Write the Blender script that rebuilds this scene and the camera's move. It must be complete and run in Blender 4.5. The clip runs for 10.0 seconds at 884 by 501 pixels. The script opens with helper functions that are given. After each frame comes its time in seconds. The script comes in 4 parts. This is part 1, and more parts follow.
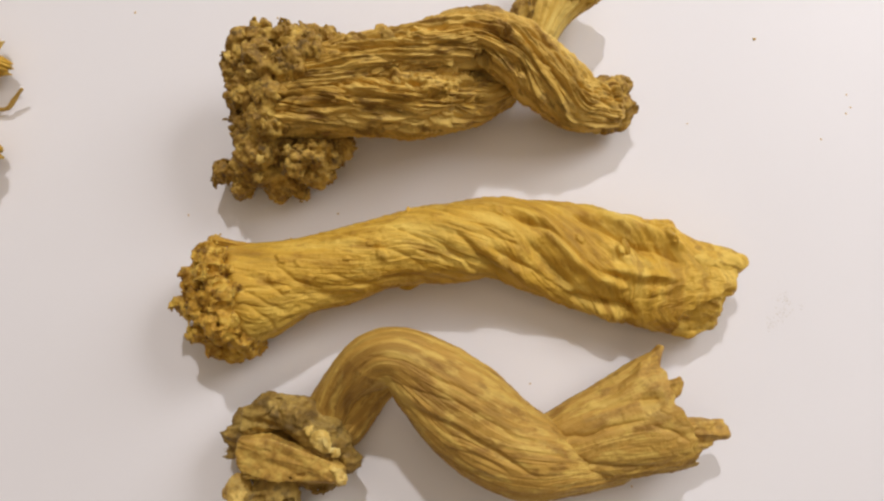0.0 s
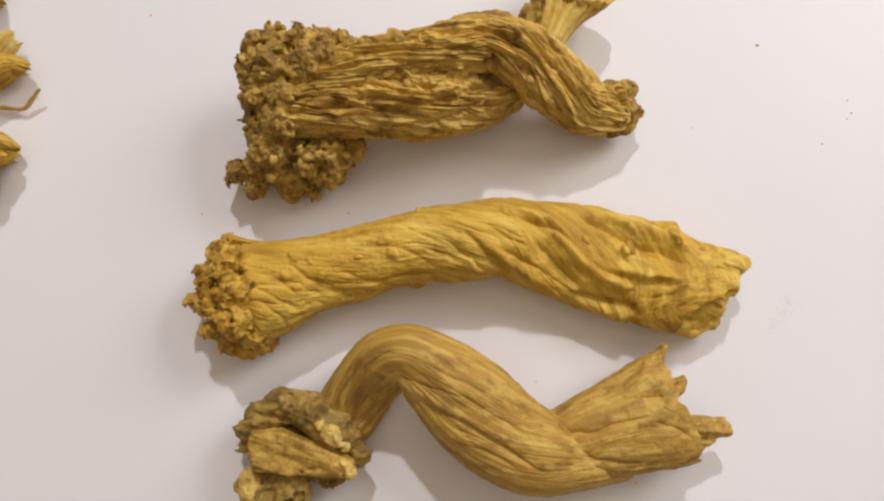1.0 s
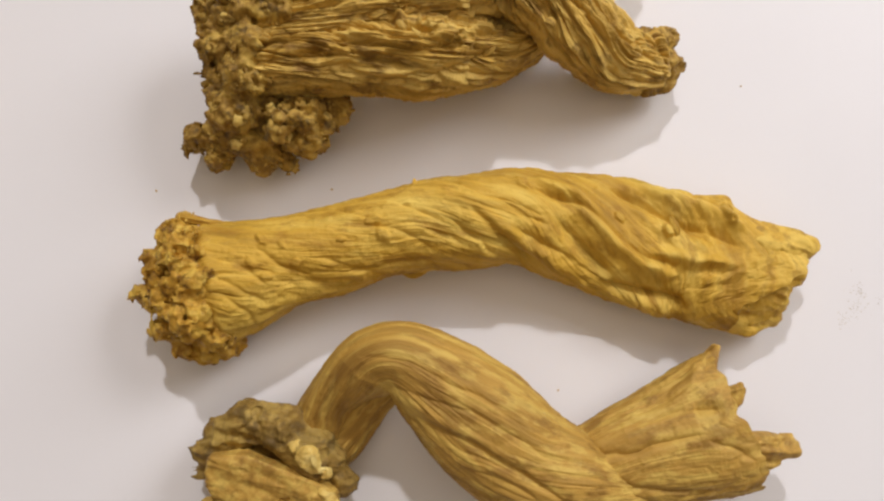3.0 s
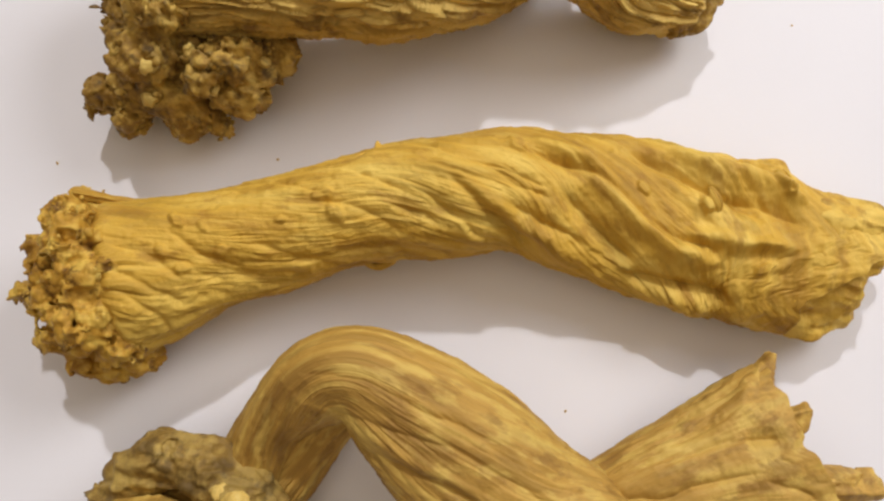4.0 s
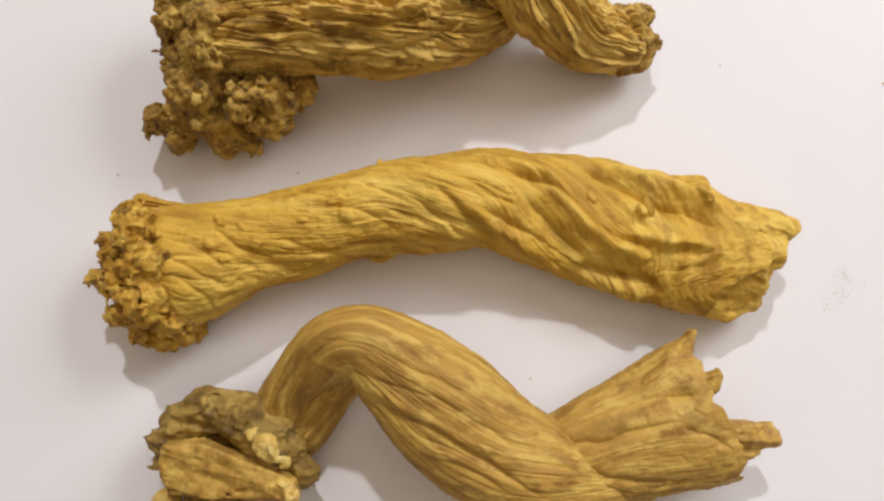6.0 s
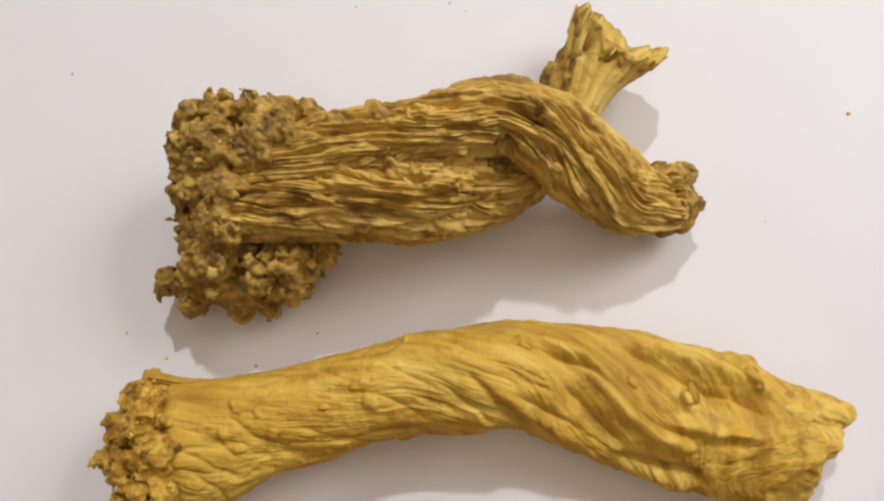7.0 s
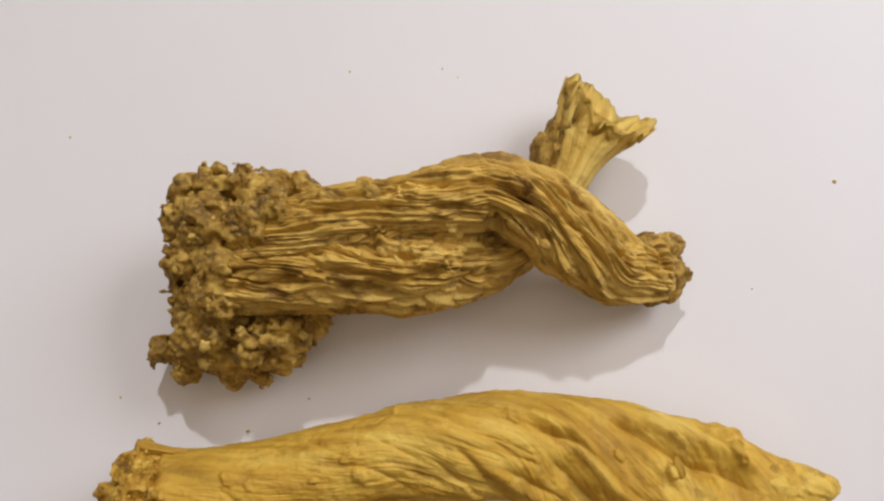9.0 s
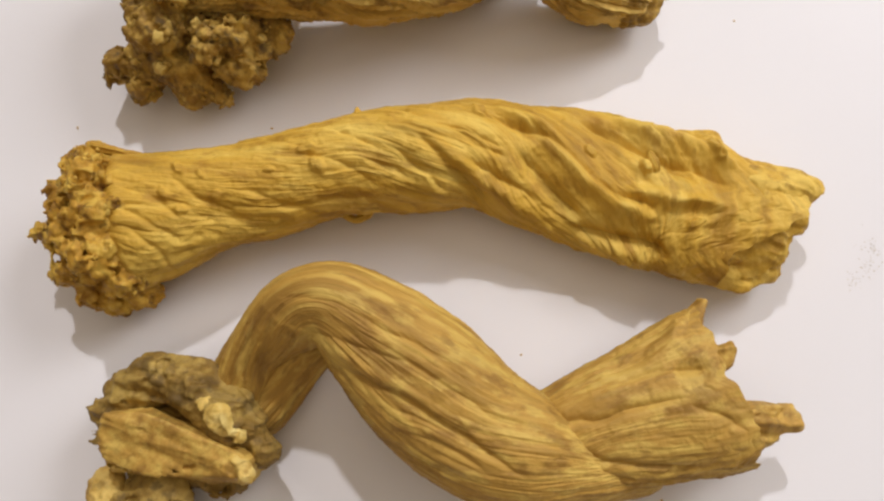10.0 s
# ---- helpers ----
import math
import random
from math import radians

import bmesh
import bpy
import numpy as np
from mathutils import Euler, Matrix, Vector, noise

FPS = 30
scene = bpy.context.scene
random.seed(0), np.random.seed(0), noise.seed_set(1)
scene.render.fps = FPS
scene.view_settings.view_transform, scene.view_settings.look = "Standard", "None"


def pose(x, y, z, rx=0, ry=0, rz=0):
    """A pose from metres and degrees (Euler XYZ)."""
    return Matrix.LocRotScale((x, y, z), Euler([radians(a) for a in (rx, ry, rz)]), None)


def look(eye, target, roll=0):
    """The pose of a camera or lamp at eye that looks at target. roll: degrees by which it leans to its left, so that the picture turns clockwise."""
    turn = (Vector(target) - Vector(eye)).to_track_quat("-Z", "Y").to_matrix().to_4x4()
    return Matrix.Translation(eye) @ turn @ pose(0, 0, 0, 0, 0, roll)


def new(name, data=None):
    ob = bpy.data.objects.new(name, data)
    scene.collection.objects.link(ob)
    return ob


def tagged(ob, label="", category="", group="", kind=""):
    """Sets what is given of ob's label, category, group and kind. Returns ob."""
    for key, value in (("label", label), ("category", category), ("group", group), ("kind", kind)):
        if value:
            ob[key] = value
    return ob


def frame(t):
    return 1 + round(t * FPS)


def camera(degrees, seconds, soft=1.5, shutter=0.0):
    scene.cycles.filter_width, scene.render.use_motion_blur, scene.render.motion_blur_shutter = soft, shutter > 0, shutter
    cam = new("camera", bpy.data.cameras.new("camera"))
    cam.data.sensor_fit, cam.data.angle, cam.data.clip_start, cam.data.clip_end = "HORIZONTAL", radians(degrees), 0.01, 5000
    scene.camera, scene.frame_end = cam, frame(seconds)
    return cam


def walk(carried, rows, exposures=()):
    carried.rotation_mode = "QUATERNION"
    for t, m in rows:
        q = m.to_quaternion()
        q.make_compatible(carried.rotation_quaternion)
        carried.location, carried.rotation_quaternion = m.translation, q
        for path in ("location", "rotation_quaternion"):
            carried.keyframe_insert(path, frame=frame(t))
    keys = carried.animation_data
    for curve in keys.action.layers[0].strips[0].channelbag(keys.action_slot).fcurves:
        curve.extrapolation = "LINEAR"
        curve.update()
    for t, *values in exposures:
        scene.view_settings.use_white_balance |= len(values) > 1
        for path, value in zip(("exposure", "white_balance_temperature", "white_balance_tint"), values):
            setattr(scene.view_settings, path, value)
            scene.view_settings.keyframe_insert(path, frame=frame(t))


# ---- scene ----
cam = camera(61.8, 10.0, soft=2.4)
METRES, EYE, TILT, LEAN, TURN = 0.243, 0.174, -80.5, 0.0, 0.0
ROWS = [
    (0.0, 0.0, 0.0, 0.0, 0.0, 0.0, -0.0),
    (0.2, -0.0051, -0.0076, -0.0013, -0.0209, 0.0727, -0.0679),
    (0.5, 0.0014, -0.0078, -0.0099, -0.1, 0.12, -0.2),
    (1.0, -0.0083, -0.014, -0.0049, -0.01, 0.36, -0.39),
    (1.5, -0.0112, -0.0101, -0.0039, 0.07, 0.5, -0.55),
    (2.0, -0.0145, -0.009, 0.0009, 0.12, 0.62, -0.58),
    (2.5, -0.0186, 0.0041, -0.0022, 0.19, 0.62, -0.45),
    (2.7, -0.0153, 0.0373, -0.011, 0.0475, 0.553, -0.3665),
    (3.8, 0.0061, 0.2388, -0.0266, 0.4012, 0.3366, 0.3382),
    (4.0, 0.0096, 0.2382, -0.0275, 0.36, 0.27, 0.35),
    (4.5, 0.0131, 0.2151, -0.0244, 0.45, 0.18, 0.4),
    (5.0, 0.0184, 0.1606, -0.0217, 0.52, 0.22, 0.34),
    (5.2, 0.0191, 0.146, -0.0228, 0.5137, 0.3816, 0.266),
    (6.3, 0.0212, 0.1146, -0.0398, 0.6304, 1.3026, -0.2095),
    (6.5, 0.0159, 0.1068, -0.0139, 0.74, 1.38, -0.36),
    (6.8, 0.0063, 0.1248, 0.0506, 0.7579, 1.809, -0.5885),
    (7.0, 0.0012, 0.1599, 0.0804, 0.83, 2.13, -0.67),
    (7.2, 0.0022, 0.201, 0.1, 0.8349, 2.2949, -0.8084),
    (7.5, 0.0058, 0.2367, 0.1263, 0.97, 2.37, -0.94),
    (7.8, 0.004, 0.2461, 0.1382, 1.0838, 2.4038, -1.027),
    (8.0, 0.001, 0.2473, 0.144, 1.03, 2.36, -1.09),
    (8.5, 0.0007, 0.2411, 0.1542, 1.13, 2.5, -1.06),
    (8.8, 0.0057, 0.1888, 0.1457, 0.9352, 2.7305, -1.0085),
    (9.0, 0.0076, 0.1504, 0.1252, 0.79, 2.87, -0.98),
    (9.3, 0.0184, 0.1477, 0.0572, 0.9166, 2.8605, -0.9392),
    (9.5, 0.0277, 0.1563, 0.0193, 1.09, 2.77, -0.93),
    (9.8, 0.0337, 0.1742, -0.046, 1.214, 3.4134, -0.9839),
    (10.0, 0.0405, 0.1853, -0.087, 1.37, 3.51, -1.04),
]
walk(cam, [(t, pose(0, 0, EYE, TILT, LEAN, TURN) @ pose(METRES * x, METRES * y, METRES * z, 90 + pitch, roll, yaw)) for t, x, y, z, yaw, pitch, roll in ROWS],
     exposures=[(0.0, -0.04, 6500, 10), (2.5, -0.04, 6500, 10), (4.0, 0.10, 6300, 10), (5.0, 0.10, 6300, 10), (6.5, 0.03, 6400, 10), (7.5, -0.09, 6350, 10), (8.5, -0.11, 6350, 10), (9.0, -0.17, 6350, 10), (10.0, 0.07, 6400, 10)])

# ---- world, lamps and exposure ----
world = bpy.data.worlds.new("world")
world.use_nodes = True
world.node_tree.nodes["Background"].inputs[0].default_value = (1.0, 0.95, 0.92, 1)
world.node_tree.nodes["Background"].inputs[1].default_value = 0.0
scene.world = world


def lamp(name, eye, target, watts, size, colour):
    data = bpy.data.lights.new(name, "AREA")
    data.shape, data.size, data.energy, data.color = "DISK", size, watts, colour
    ob = new(name, data)
    ob.matrix_world = look(eye, target)
    return ob


lamp("ceiling_lamp", (-0.06, 1.42, 1.55), (0, 0.03, 0), 17.8, 0.08, (0.98, 0.955, 0.985))
lamp("desk_lamp", (0.40, 0.31, 0.36), (0, 0.03, 0), 1.68, 0.36, (0.965, 0.96, 1.0))
lamp("ceiling_lamp", (1.25, 1.15, 1.40), (0, 0.03, 0), 4.5, 0.45, (1.0, 0.965, 0.95))
# Added overhead fill that lifts and warms the shadows; no known lamp stands here.
lamp("ceiling_panel", (0.0, -0.1, 1.76), (0.0, -0.1, 0), 10.6, 2.6, (1.0, 0.845, 0.665))


# ---- materials ----
def node_material(name):
    m = bpy.data.materials.new(name)
    m.use_nodes = True
    nt = m.node_tree
    return m, nt, nt.nodes["Principled BSDF"]


def add(nt, kind, **values):
    n = nt.nodes.new(kind)
    for key, value in values.items():
        n.inputs[key.replace("_", " ")].default_value = value
    return n


def ramp(nt, fac, stops):
    r = nt.nodes.new("ShaderNodeValToRGB")
    while len(r.color_ramp.elements) < len(stops):
        r.color_ramp.elements.new(0.5)
    for e, (p, c) in zip(r.color_ramp.elements, stops):
        e.position, e.color = p, (*c, 1)
    nt.links.new(fac, r.inputs[0])
    return r.outputs[0]


def mix(nt, fac, a, b, how="MIX"):
    n = nt.nodes.new("ShaderNodeMixRGB")
    n.blend_type = how
    for socket, value in zip(n.inputs, (fac, a, b)):
        if hasattr(value, "links"):
            nt.links.new(value, socket)
        else:
            socket.default_value = value if isinstance(value, float) else (*value, 1)
    return n.outputs[0]


def scaled(nt, vector, scale):
    n = nt.nodes.new("ShaderNodeVectorMath")
    n.operation = "MULTIPLY"
    nt.links.new(vector, n.inputs[0])
    n.inputs[1].default_value = scale
    return n.outputs[0]


def noise_of(nt, vector, scale, detail=3.0, rough=0.55):
    n = add(nt, "ShaderNodeTexNoise", Scale=scale, Detail=detail, Roughness=rough)
    nt.links.new(vector, n.inputs["Vector"])
    return n.outputs[0]


def bark(name, dark, base, pale, streak=1.0, pale_amount=0.5, bump=0.5, soil=(0.10, 0.06, 0.02), soil_amount=0.3, vary=0.0, patch=150, fine_share=0.45):
    """Dried root skin: fibres run along the stored grain, with blotches and soil; vary: how far single pieces differ."""
    m, nt, b = node_material(name)
    g = nt.nodes.new("ShaderNodeAttribute")
    g.attribute_name = "grain"
    v = g.outputs["Vector"]
    fibre = noise_of(nt, scaled(nt, v, (1, 1, 0.14)), 900 * streak, 4)
    coarse = noise_of(nt, scaled(nt, v, (1, 1, 0.22)), 230 * streak, 4)
    blotch = noise_of(nt, scaled(nt, v, (1, 1, 0.4)), patch, 5)
    grit = noise_of(nt, v, 2200, 3, 0.7)
    col = ramp(nt, coarse, [(0.34, dark), (0.46, base), (0.55, base), (0.68, pale)])
    fine = ramp(nt, fibre, [(0.36, tuple(c * 0.55 for c in base)), (0.5, base), (0.66, pale)])
    col = mix(nt, fine_share, col, fine)
    col = mix(nt, ramp(nt, blotch, [(0.53, (0, 0, 0)), (0.60, (pale_amount,) * 3)]), col, pale)
    spots = noise_of(nt, scaled(nt, v, (1, 1, 0.4)), 380, 4, 0.65)
    col = mix(nt, ramp(nt, spots, [(0.53, (0, 0, 0)), (0.64, (soil_amount,) * 3)]), col, soil)
    if vary:
        info = nt.nodes.new("ShaderNodeObjectInfo")
        col = mix(nt, ramp(nt, info.outputs["Random"], [(0.0, (0, 0, 0)), (0.55, (0, 0, 0)), (1.0, (vary,) * 3)]), col, pale)
        col = mix(nt, ramp(nt, info.outputs["Random"], [(0.0, (vary,) * 3), (0.4, (0, 0, 0)), (1.0, (0, 0, 0))]), col, dark)
    nt.links.new(col, b.inputs["Base Color"])
    b.inputs["Roughness"].default_value = 0.62
    b.inputs["Specular IOR Level"].default_value = 0.3
    bp = add(nt, "ShaderNodeBump", Strength=bump, Distance=0.0005)
    both = mix(nt, 0.45, fibre, grit)
    nt.links.new(both, bp.inputs["Height"])
    nt.links.new(bp.outputs[0], b.inputs["Normal"])
    return m


OCHRE = bark("ochre_bark", (0.313, 0.147, 0.0115), (0.597, 0.356, 0.0417), (0.757, 0.535, 0.108), 0.6, 0.55, 0.5, soil=(0.284, 0.128, 0.0107), soil_amount=0.5)
# Crown cores are darker than their buds: shade between buds put into the colour.
OCHRE_CORE = bark("ochre_crown_core", (0.23, 0.0972, 0.0085), (0.497, 0.27, 0.0289), (0.754, 0.531, 0.0978), 0.9, 0.5, 0.4, soil=(0.12, 0.0495, 0.0085), soil_amount=0.85, patch=300)
OCHRE_BUD = bark("ochre_bud", (0.30, 0.14, 0.015), (0.60, 0.36, 0.045), (0.82, 0.61, 0.14), 0.8, 0.5, 0.35, soil=(0.17, 0.075, 0.012), soil_amount=0.6, vary=0.6)
BROWN = bark("brown_bark", (0.291, 0.158, 0.0234), (0.581, 0.359, 0.0652), (0.775, 0.551, 0.143), 0.9, 0.55, 0.4, soil=(0.145, 0.0595, 0.00915), soil_amount=0.7, fine_share=0.6)
BROWN_CORE = bark("brown_crown_core", (0.11, 0.055, 0.010), (0.33, 0.187, 0.029), (0.66, 0.45, 0.095), 1.3, 0.55, 0.5, soil=(0.095, 0.058, 0.021), soil_amount=0.8, patch=330)
BROWN_BUD = bark("brown_bud", (0.20, 0.108, 0.018), (0.48, 0.295, 0.05), (0.76, 0.555, 0.15), 1.0, 0.55, 0.5, soil=(0.10, 0.056, 0.015), soil_amount=0.6, vary=0.7)
TAN = bark("tan_bark", (0.253, 0.129, 0.0212), (0.48, 0.279, 0.0517), (0.69, 0.498, 0.118), 0.7, 0.42, 0.35, soil=(0.218, 0.106, 0.0168), soil_amount=0.6, patch=420)
TAN_CORE = bark("tan_crown_core", (0.105, 0.058, 0.011), (0.27, 0.163, 0.033), (0.52, 0.365, 0.09), 0.8, 0.4, 0.5, soil=(0.085, 0.052, 0.016), soil_amount=0.6)
TAN_BUD = bark("tan_bud", (0.34, 0.19, 0.04), (0.57, 0.355, 0.08), (0.76, 0.56, 0.16), 0.8, 0.5, 0.4, soil_amount=0.4, vary=0.4)
FLARE = bark("fluted_flare", (0.378, 0.205, 0.0315), (0.693, 0.464, 0.0924), (0.861, 0.67, 0.2), 0.6, 0.4, 0.25, soil=(0.357, 0.194, 0.0315), soil_amount=0.3)
FLESH = bark("broken_flesh", (0.48, 0.29, 0.05), (0.67, 0.46, 0.11), (0.82, 0.66, 0.25), 0.8, 0.5, 0.3, soil=(0.36, 0.19, 0.035), soil_amount=0.5)


def paper():
    m, nt, b = node_material("white_paper")
    c = nt.nodes.new("ShaderNodeTexCoord")
    v = c.outputs["Object"]
    cloud = noise_of(nt, v, 9, 3)
    fibre = noise_of(nt, v, 1500, 3, 0.7)
    col = ramp(nt, cloud, [(0.3, (0.765, 0.75, 0.76)), (0.7, (0.80, 0.788, 0.80))])
    nt.links.new(col, b.inputs["Base Color"])
    b.inputs["Roughness"].default_value = 0.55
    b.inputs["Specular IOR Level"].default_value = 0.3
    bp = add(nt, "ShaderNodeBump", Strength=0.06, Distance=0.0002)
    nt.links.new(fibre, bp.inputs["Height"])
    nt.links.new(bp.outputs[0], b.inputs["Normal"])
    return m


def plaster(name, colour):
    m, nt, b = node_material(name)
    c = nt.nodes.new("ShaderNodeTexCoord")
    n = noise_of(nt, c.outputs["Object"], 3, 4)
    col = ramp(nt, n, [(0.3, tuple(k * 0.93 for k in colour)), (0.7, colour)])
    nt.links.new(col, b.inputs["Base Color"])
    b.inputs["Roughness"].default_value = 0.9
    return m


PAPER = paper()
WALL = plaster("wall_plaster", (0.52, 0.46, 0.41))
FLOOR = plaster("floor_stone", (0.40, 0.34, 0.30))


# ---- shape tools ----
def hashed(i, j, k, seed):
    n = (i * 374761393 + j * 668265263 + k * 2147483647 + seed * 974634767) & 0xFFFFFFFF
    n = ((n ^ (n >> 13)) * 1274126177) & 0xFFFFFFFF
    return ((n ^ (n >> 16)) & 0xFFFF) / 32767.5 - 1.0


def field(p, seed=0):
    """Smooth noise in -1..1 at the rows of p."""
    q = np.floor(p).astype(np.int64)
    f = p - q
    f = f * f * f * (f * (f * 6 - 15) + 10)
    out = 0
    for a in (0, 1):
        wa = f[:, 0] if a else 1 - f[:, 0]
        for b in (0, 1):
            wb = f[:, 1] if b else 1 - f[:, 1]
            for c in (0, 1):
                wc = f[:, 2] if c else 1 - f[:, 2]
                out = out + wa * wb * wc * hashed(q[:, 0] + a, q[:, 1] + b, q[:, 2] + c, seed)
    return out


def crease(p, seed, width):
    """Narrow furrows, 0 to -1."""
    return -np.exp(-(field(p, seed) / width) ** 2)


def smooth(a, b, x):
    t = np.clip((x - a) / (b - a), 0, 1)
    return t * t * (3 - 2 * t)


def mesh_of(name, verts, faces, grain, material):
    me = bpy.data.meshes.new(name)
    me.from_pydata(verts.tolist(), [], faces.tolist())
    me.attributes.new("grain", "FLOAT_VECTOR", "POINT").data.foreach_set("vector", np.ascontiguousarray(grain, dtype=np.float32).ravel())
    me.shade_smooth()
    me.materials.append(material)
    return me


def put(name, me, parent, label=""):
    ob = new(name, me)
    ob.parent = parent
    return tagged(ob, label)


def along(points, n):
    """A smooth line through control points (mm): n rows of x, y, z, width, height; and the length to each row."""
    c = np.array(points, float)
    c[:, :5] *= 0.001
    c = np.vstack([2 * c[0] - c[1], c, 2 * c[-1] - c[-2]])
    m = len(c) - 3
    u = np.linspace(0, m - 1e-6, n)
    i = u.astype(int)
    t = (u - i)[:, None]
    a, b, d, e = c[i], c[i + 1], c[i + 2], c[i + 3]
    row = 0.5 * (2 * b + (d - a) * t + (2 * a - 5 * b + 4 * d - e) * t ** 2 + (3 * b - a - 3 * d + e) * t ** 3)
    step = np.linalg.norm(np.diff(row[:, :3], axis=0), axis=1)
    return row, np.concatenate([[0], np.cumsum(step)])


def strand(name, points, turns, relief, material, parent, seed=0, rings=420, around=260, ends=(0.006, 0.006),
           ragged=0.0, hollow=0.0, label="", lumpy=0.05, ease=1.0, marks=(), rough=0.12, warp=0.3, slant=0.0, coarse=None, bumps=(), lines=(), flutes=None, scoop=0.0):
    """A fibrous limb along control points (x, y, z, half width, half height, in mm). relief: rows of (cells round, cells a metre, depth, furrow width).
    marks: single folds from (part of the length, degrees round) to the same, with their width and height in mm.
    lines: folds (width, height, then x, y of each corner, in mm) pressed into the upper side; flutes: (from part of the length, count round, depth); scoop: how far the upper lip of the end is torn back.
    bumps: rootlet scars (x, y, radius, height in mm, turn in degrees) on the upper side. ragged: how far the broken end is torn back; hollow: depth of the cup in it; rough: grain in mm."""
    row, s = along(points, rings)
    length = s[-1]
    tang = np.gradient(row[:, :3], axis=0)
    tang /= np.linalg.norm(tang, axis=1)[:, None]
    side = np.cross(tang, (0, 0, 1.0))
    side /= np.linalg.norm(side, axis=1)[:, None]
    up = np.cross(side, tang)
    th = np.linspace(0, 2 * np.pi, around, endpoint=False)
    th = th + 0.45 * np.cos(th)
    S, T = np.meshgrid(s, th, indexing="ij")
    phi = T - 2 * np.pi * turns * (S / length) ** ease

    def cyl(k, f, p=None):
        p = phi if p is None else p
        return np.stack([np.cos(p) * k, np.sin(p) * k, S * f], -1).reshape(-1, 3) + seed * 7.31

    bent = phi + (warp * field(cyl(1.2, 40), seed + 70) + 0.35 * warp * field(cyl(3.5, 110), seed + 71)).reshape(phi.shape)
    d = lumpy * field(cyl(1.1, 60.0), seed + 50)
    for n, (k, f, depth, width) in enumerate(relief):
        mask = 0.5 + 0.5 * field(cyl(k * 0.5, f * 1.3), seed + 90 + n)
        d = d + depth * mask * crease(cyl(k, f, bent), seed + n, width) + 0.85 * depth * (np.sqrt(np.abs(field(cyl(k * 1.1, f * 1.1, bent), seed + 20 + n))) - 0.5)
    d = d.reshape(rings, around)
    d = d - np.percentile(d, 72)
    if flutes:
        wave = np.abs(np.sin(0.5 * flutes[1] * phi + 0.9 * field(cyl(1.5, 60), seed + 36).reshape(phi.shape))) - 0.6
        d = d + flutes[2] * wave * smooth(flutes[0], flutes[0] + 0.25, S / length)
    if hollow:
        d = d * (1 - 0.75 * smooth(0.80, 0.95, S / length))
    mean = (0.5 * (row[:, 3] + row[:, 4]))[:, None]
    for u0, g0, u1, g1, w, deep in marks:
        ax, ay, bx, by = u0 * length, radians(g0), u1 * length, radians(g1)
        dx, dy = bx - ax, (by - ay) * mean
        px, py = S - ax, (((T - ay + np.pi) % (2 * np.pi)) - np.pi) * mean
        wob = (0.0007 * field(cyl(2.5, 160), seed + 33) + 0.0003 * field(cyl(6, 420), seed + 34)).reshape(S.shape)
        fade = (0.75 + 0.6 * field(cyl(1.5, 130), seed + 35)).reshape(S.shape)
        q = np.clip((px * dx + py * dy) / (dx * dx + dy * dy + 1e-12), 0, 1)
        gap = np.hypot(px - q * dx, py - q * dy) + wob
        d = d + deep * 0.001 / mean * fade * np.exp(-(gap / (w * 0.001)) ** 2)
    round0, round1 = ends
    k = np.ones(rings)
    if round0:
        k *= np.sqrt(np.clip(1 - (1 - np.clip(s / round0, 0, 1)) ** 2, 0, 1))
    if round1:
        k *= np.sqrt(np.clip(1 - (1 - np.clip((length - s) / round1, 0, 1)) ** 2, 0, 1))
    wide, high = row[:, 3] * k, row[:, 4] * k
    out = (side[:, None, :] * (np.cos(T) * (1 + d) * wide[:, None])[..., None] + up[:, None, :] * (np.sin(T) * (1 + d) * high[:, None])[..., None])
    pos = row[:, None, :3] + out
    unit = side[:, None, :] * (np.cos(T) / row[:, 3:4])[..., None] + up[:, None, :] * (np.sin(T) / row[:, 4:5])[..., None]
    unit = unit / np.linalg.norm(unit, axis=-1, keepdims=True)
    if rough:
        flat = pos.reshape(-1, 3)
        g = field(flat * 700, seed + 60) + 0.6 * field(flat * 1600, seed + 61)
        pos = pos + unit * (g.reshape(rings, around) * rough * 0.001 * np.minimum(1, k * 2)[:, None])[..., None]
    for x, y, r, high_mm, turn in bumps:
        c, n = math.cos(radians(turn)), math.sin(radians(turn))
        px, py = pos[..., 0] - x * 0.001, pos[..., 1] - y * 0.001
        gap = np.hypot((c * px + n * py) / 1.7, -n * px + c * py) / (r * 0.001)
        gap = gap + 0.35 * field(pos.reshape(-1, 3) * 1300, seed + 66).reshape(gap.shape)
        lift = high_mm * 0.001 * smooth(1.25, 0.55, gap) * (out[..., 2] > 0)
        pos = pos + unit * lift[..., None]
    if lines:
        sway = 0.00035 * np.stack([field(pos.reshape(-1, 3) * 260, seed + 67), field(pos.reshape(-1, 3) * 260, seed + 68)], -1).reshape(rings, around, 2)
        here = pos[..., :2] + sway
        upper = smooth(-0.1, 0.15, unit[..., 2])
        total = np.zeros(S.shape)
        for w, high_mm, *way in lines:
            c = np.array(way).reshape(-1, 2) * 0.001
            run = np.concatenate([[0], np.cumsum(np.linalg.norm(np.diff(c, axis=0), axis=1))])
            near, at = np.full(S.shape, 1.0), np.zeros(S.shape)
            for i in range(len(c) - 1):
                e = c[i + 1] - c[i]
                q = np.clip(((here - c[i]) @ e) / (e @ e), 0, 1)
                gap = np.linalg.norm(here - c[i] - q[..., None] * e, axis=-1)
                at = np.where(gap < near, run[i] + q * (run[i + 1] - run[i]), at)
                near = np.minimum(near, gap)
            taper = smooth(-0.15, 0.22, at / run[-1]) * smooth(1.15, 0.78, at / run[-1])
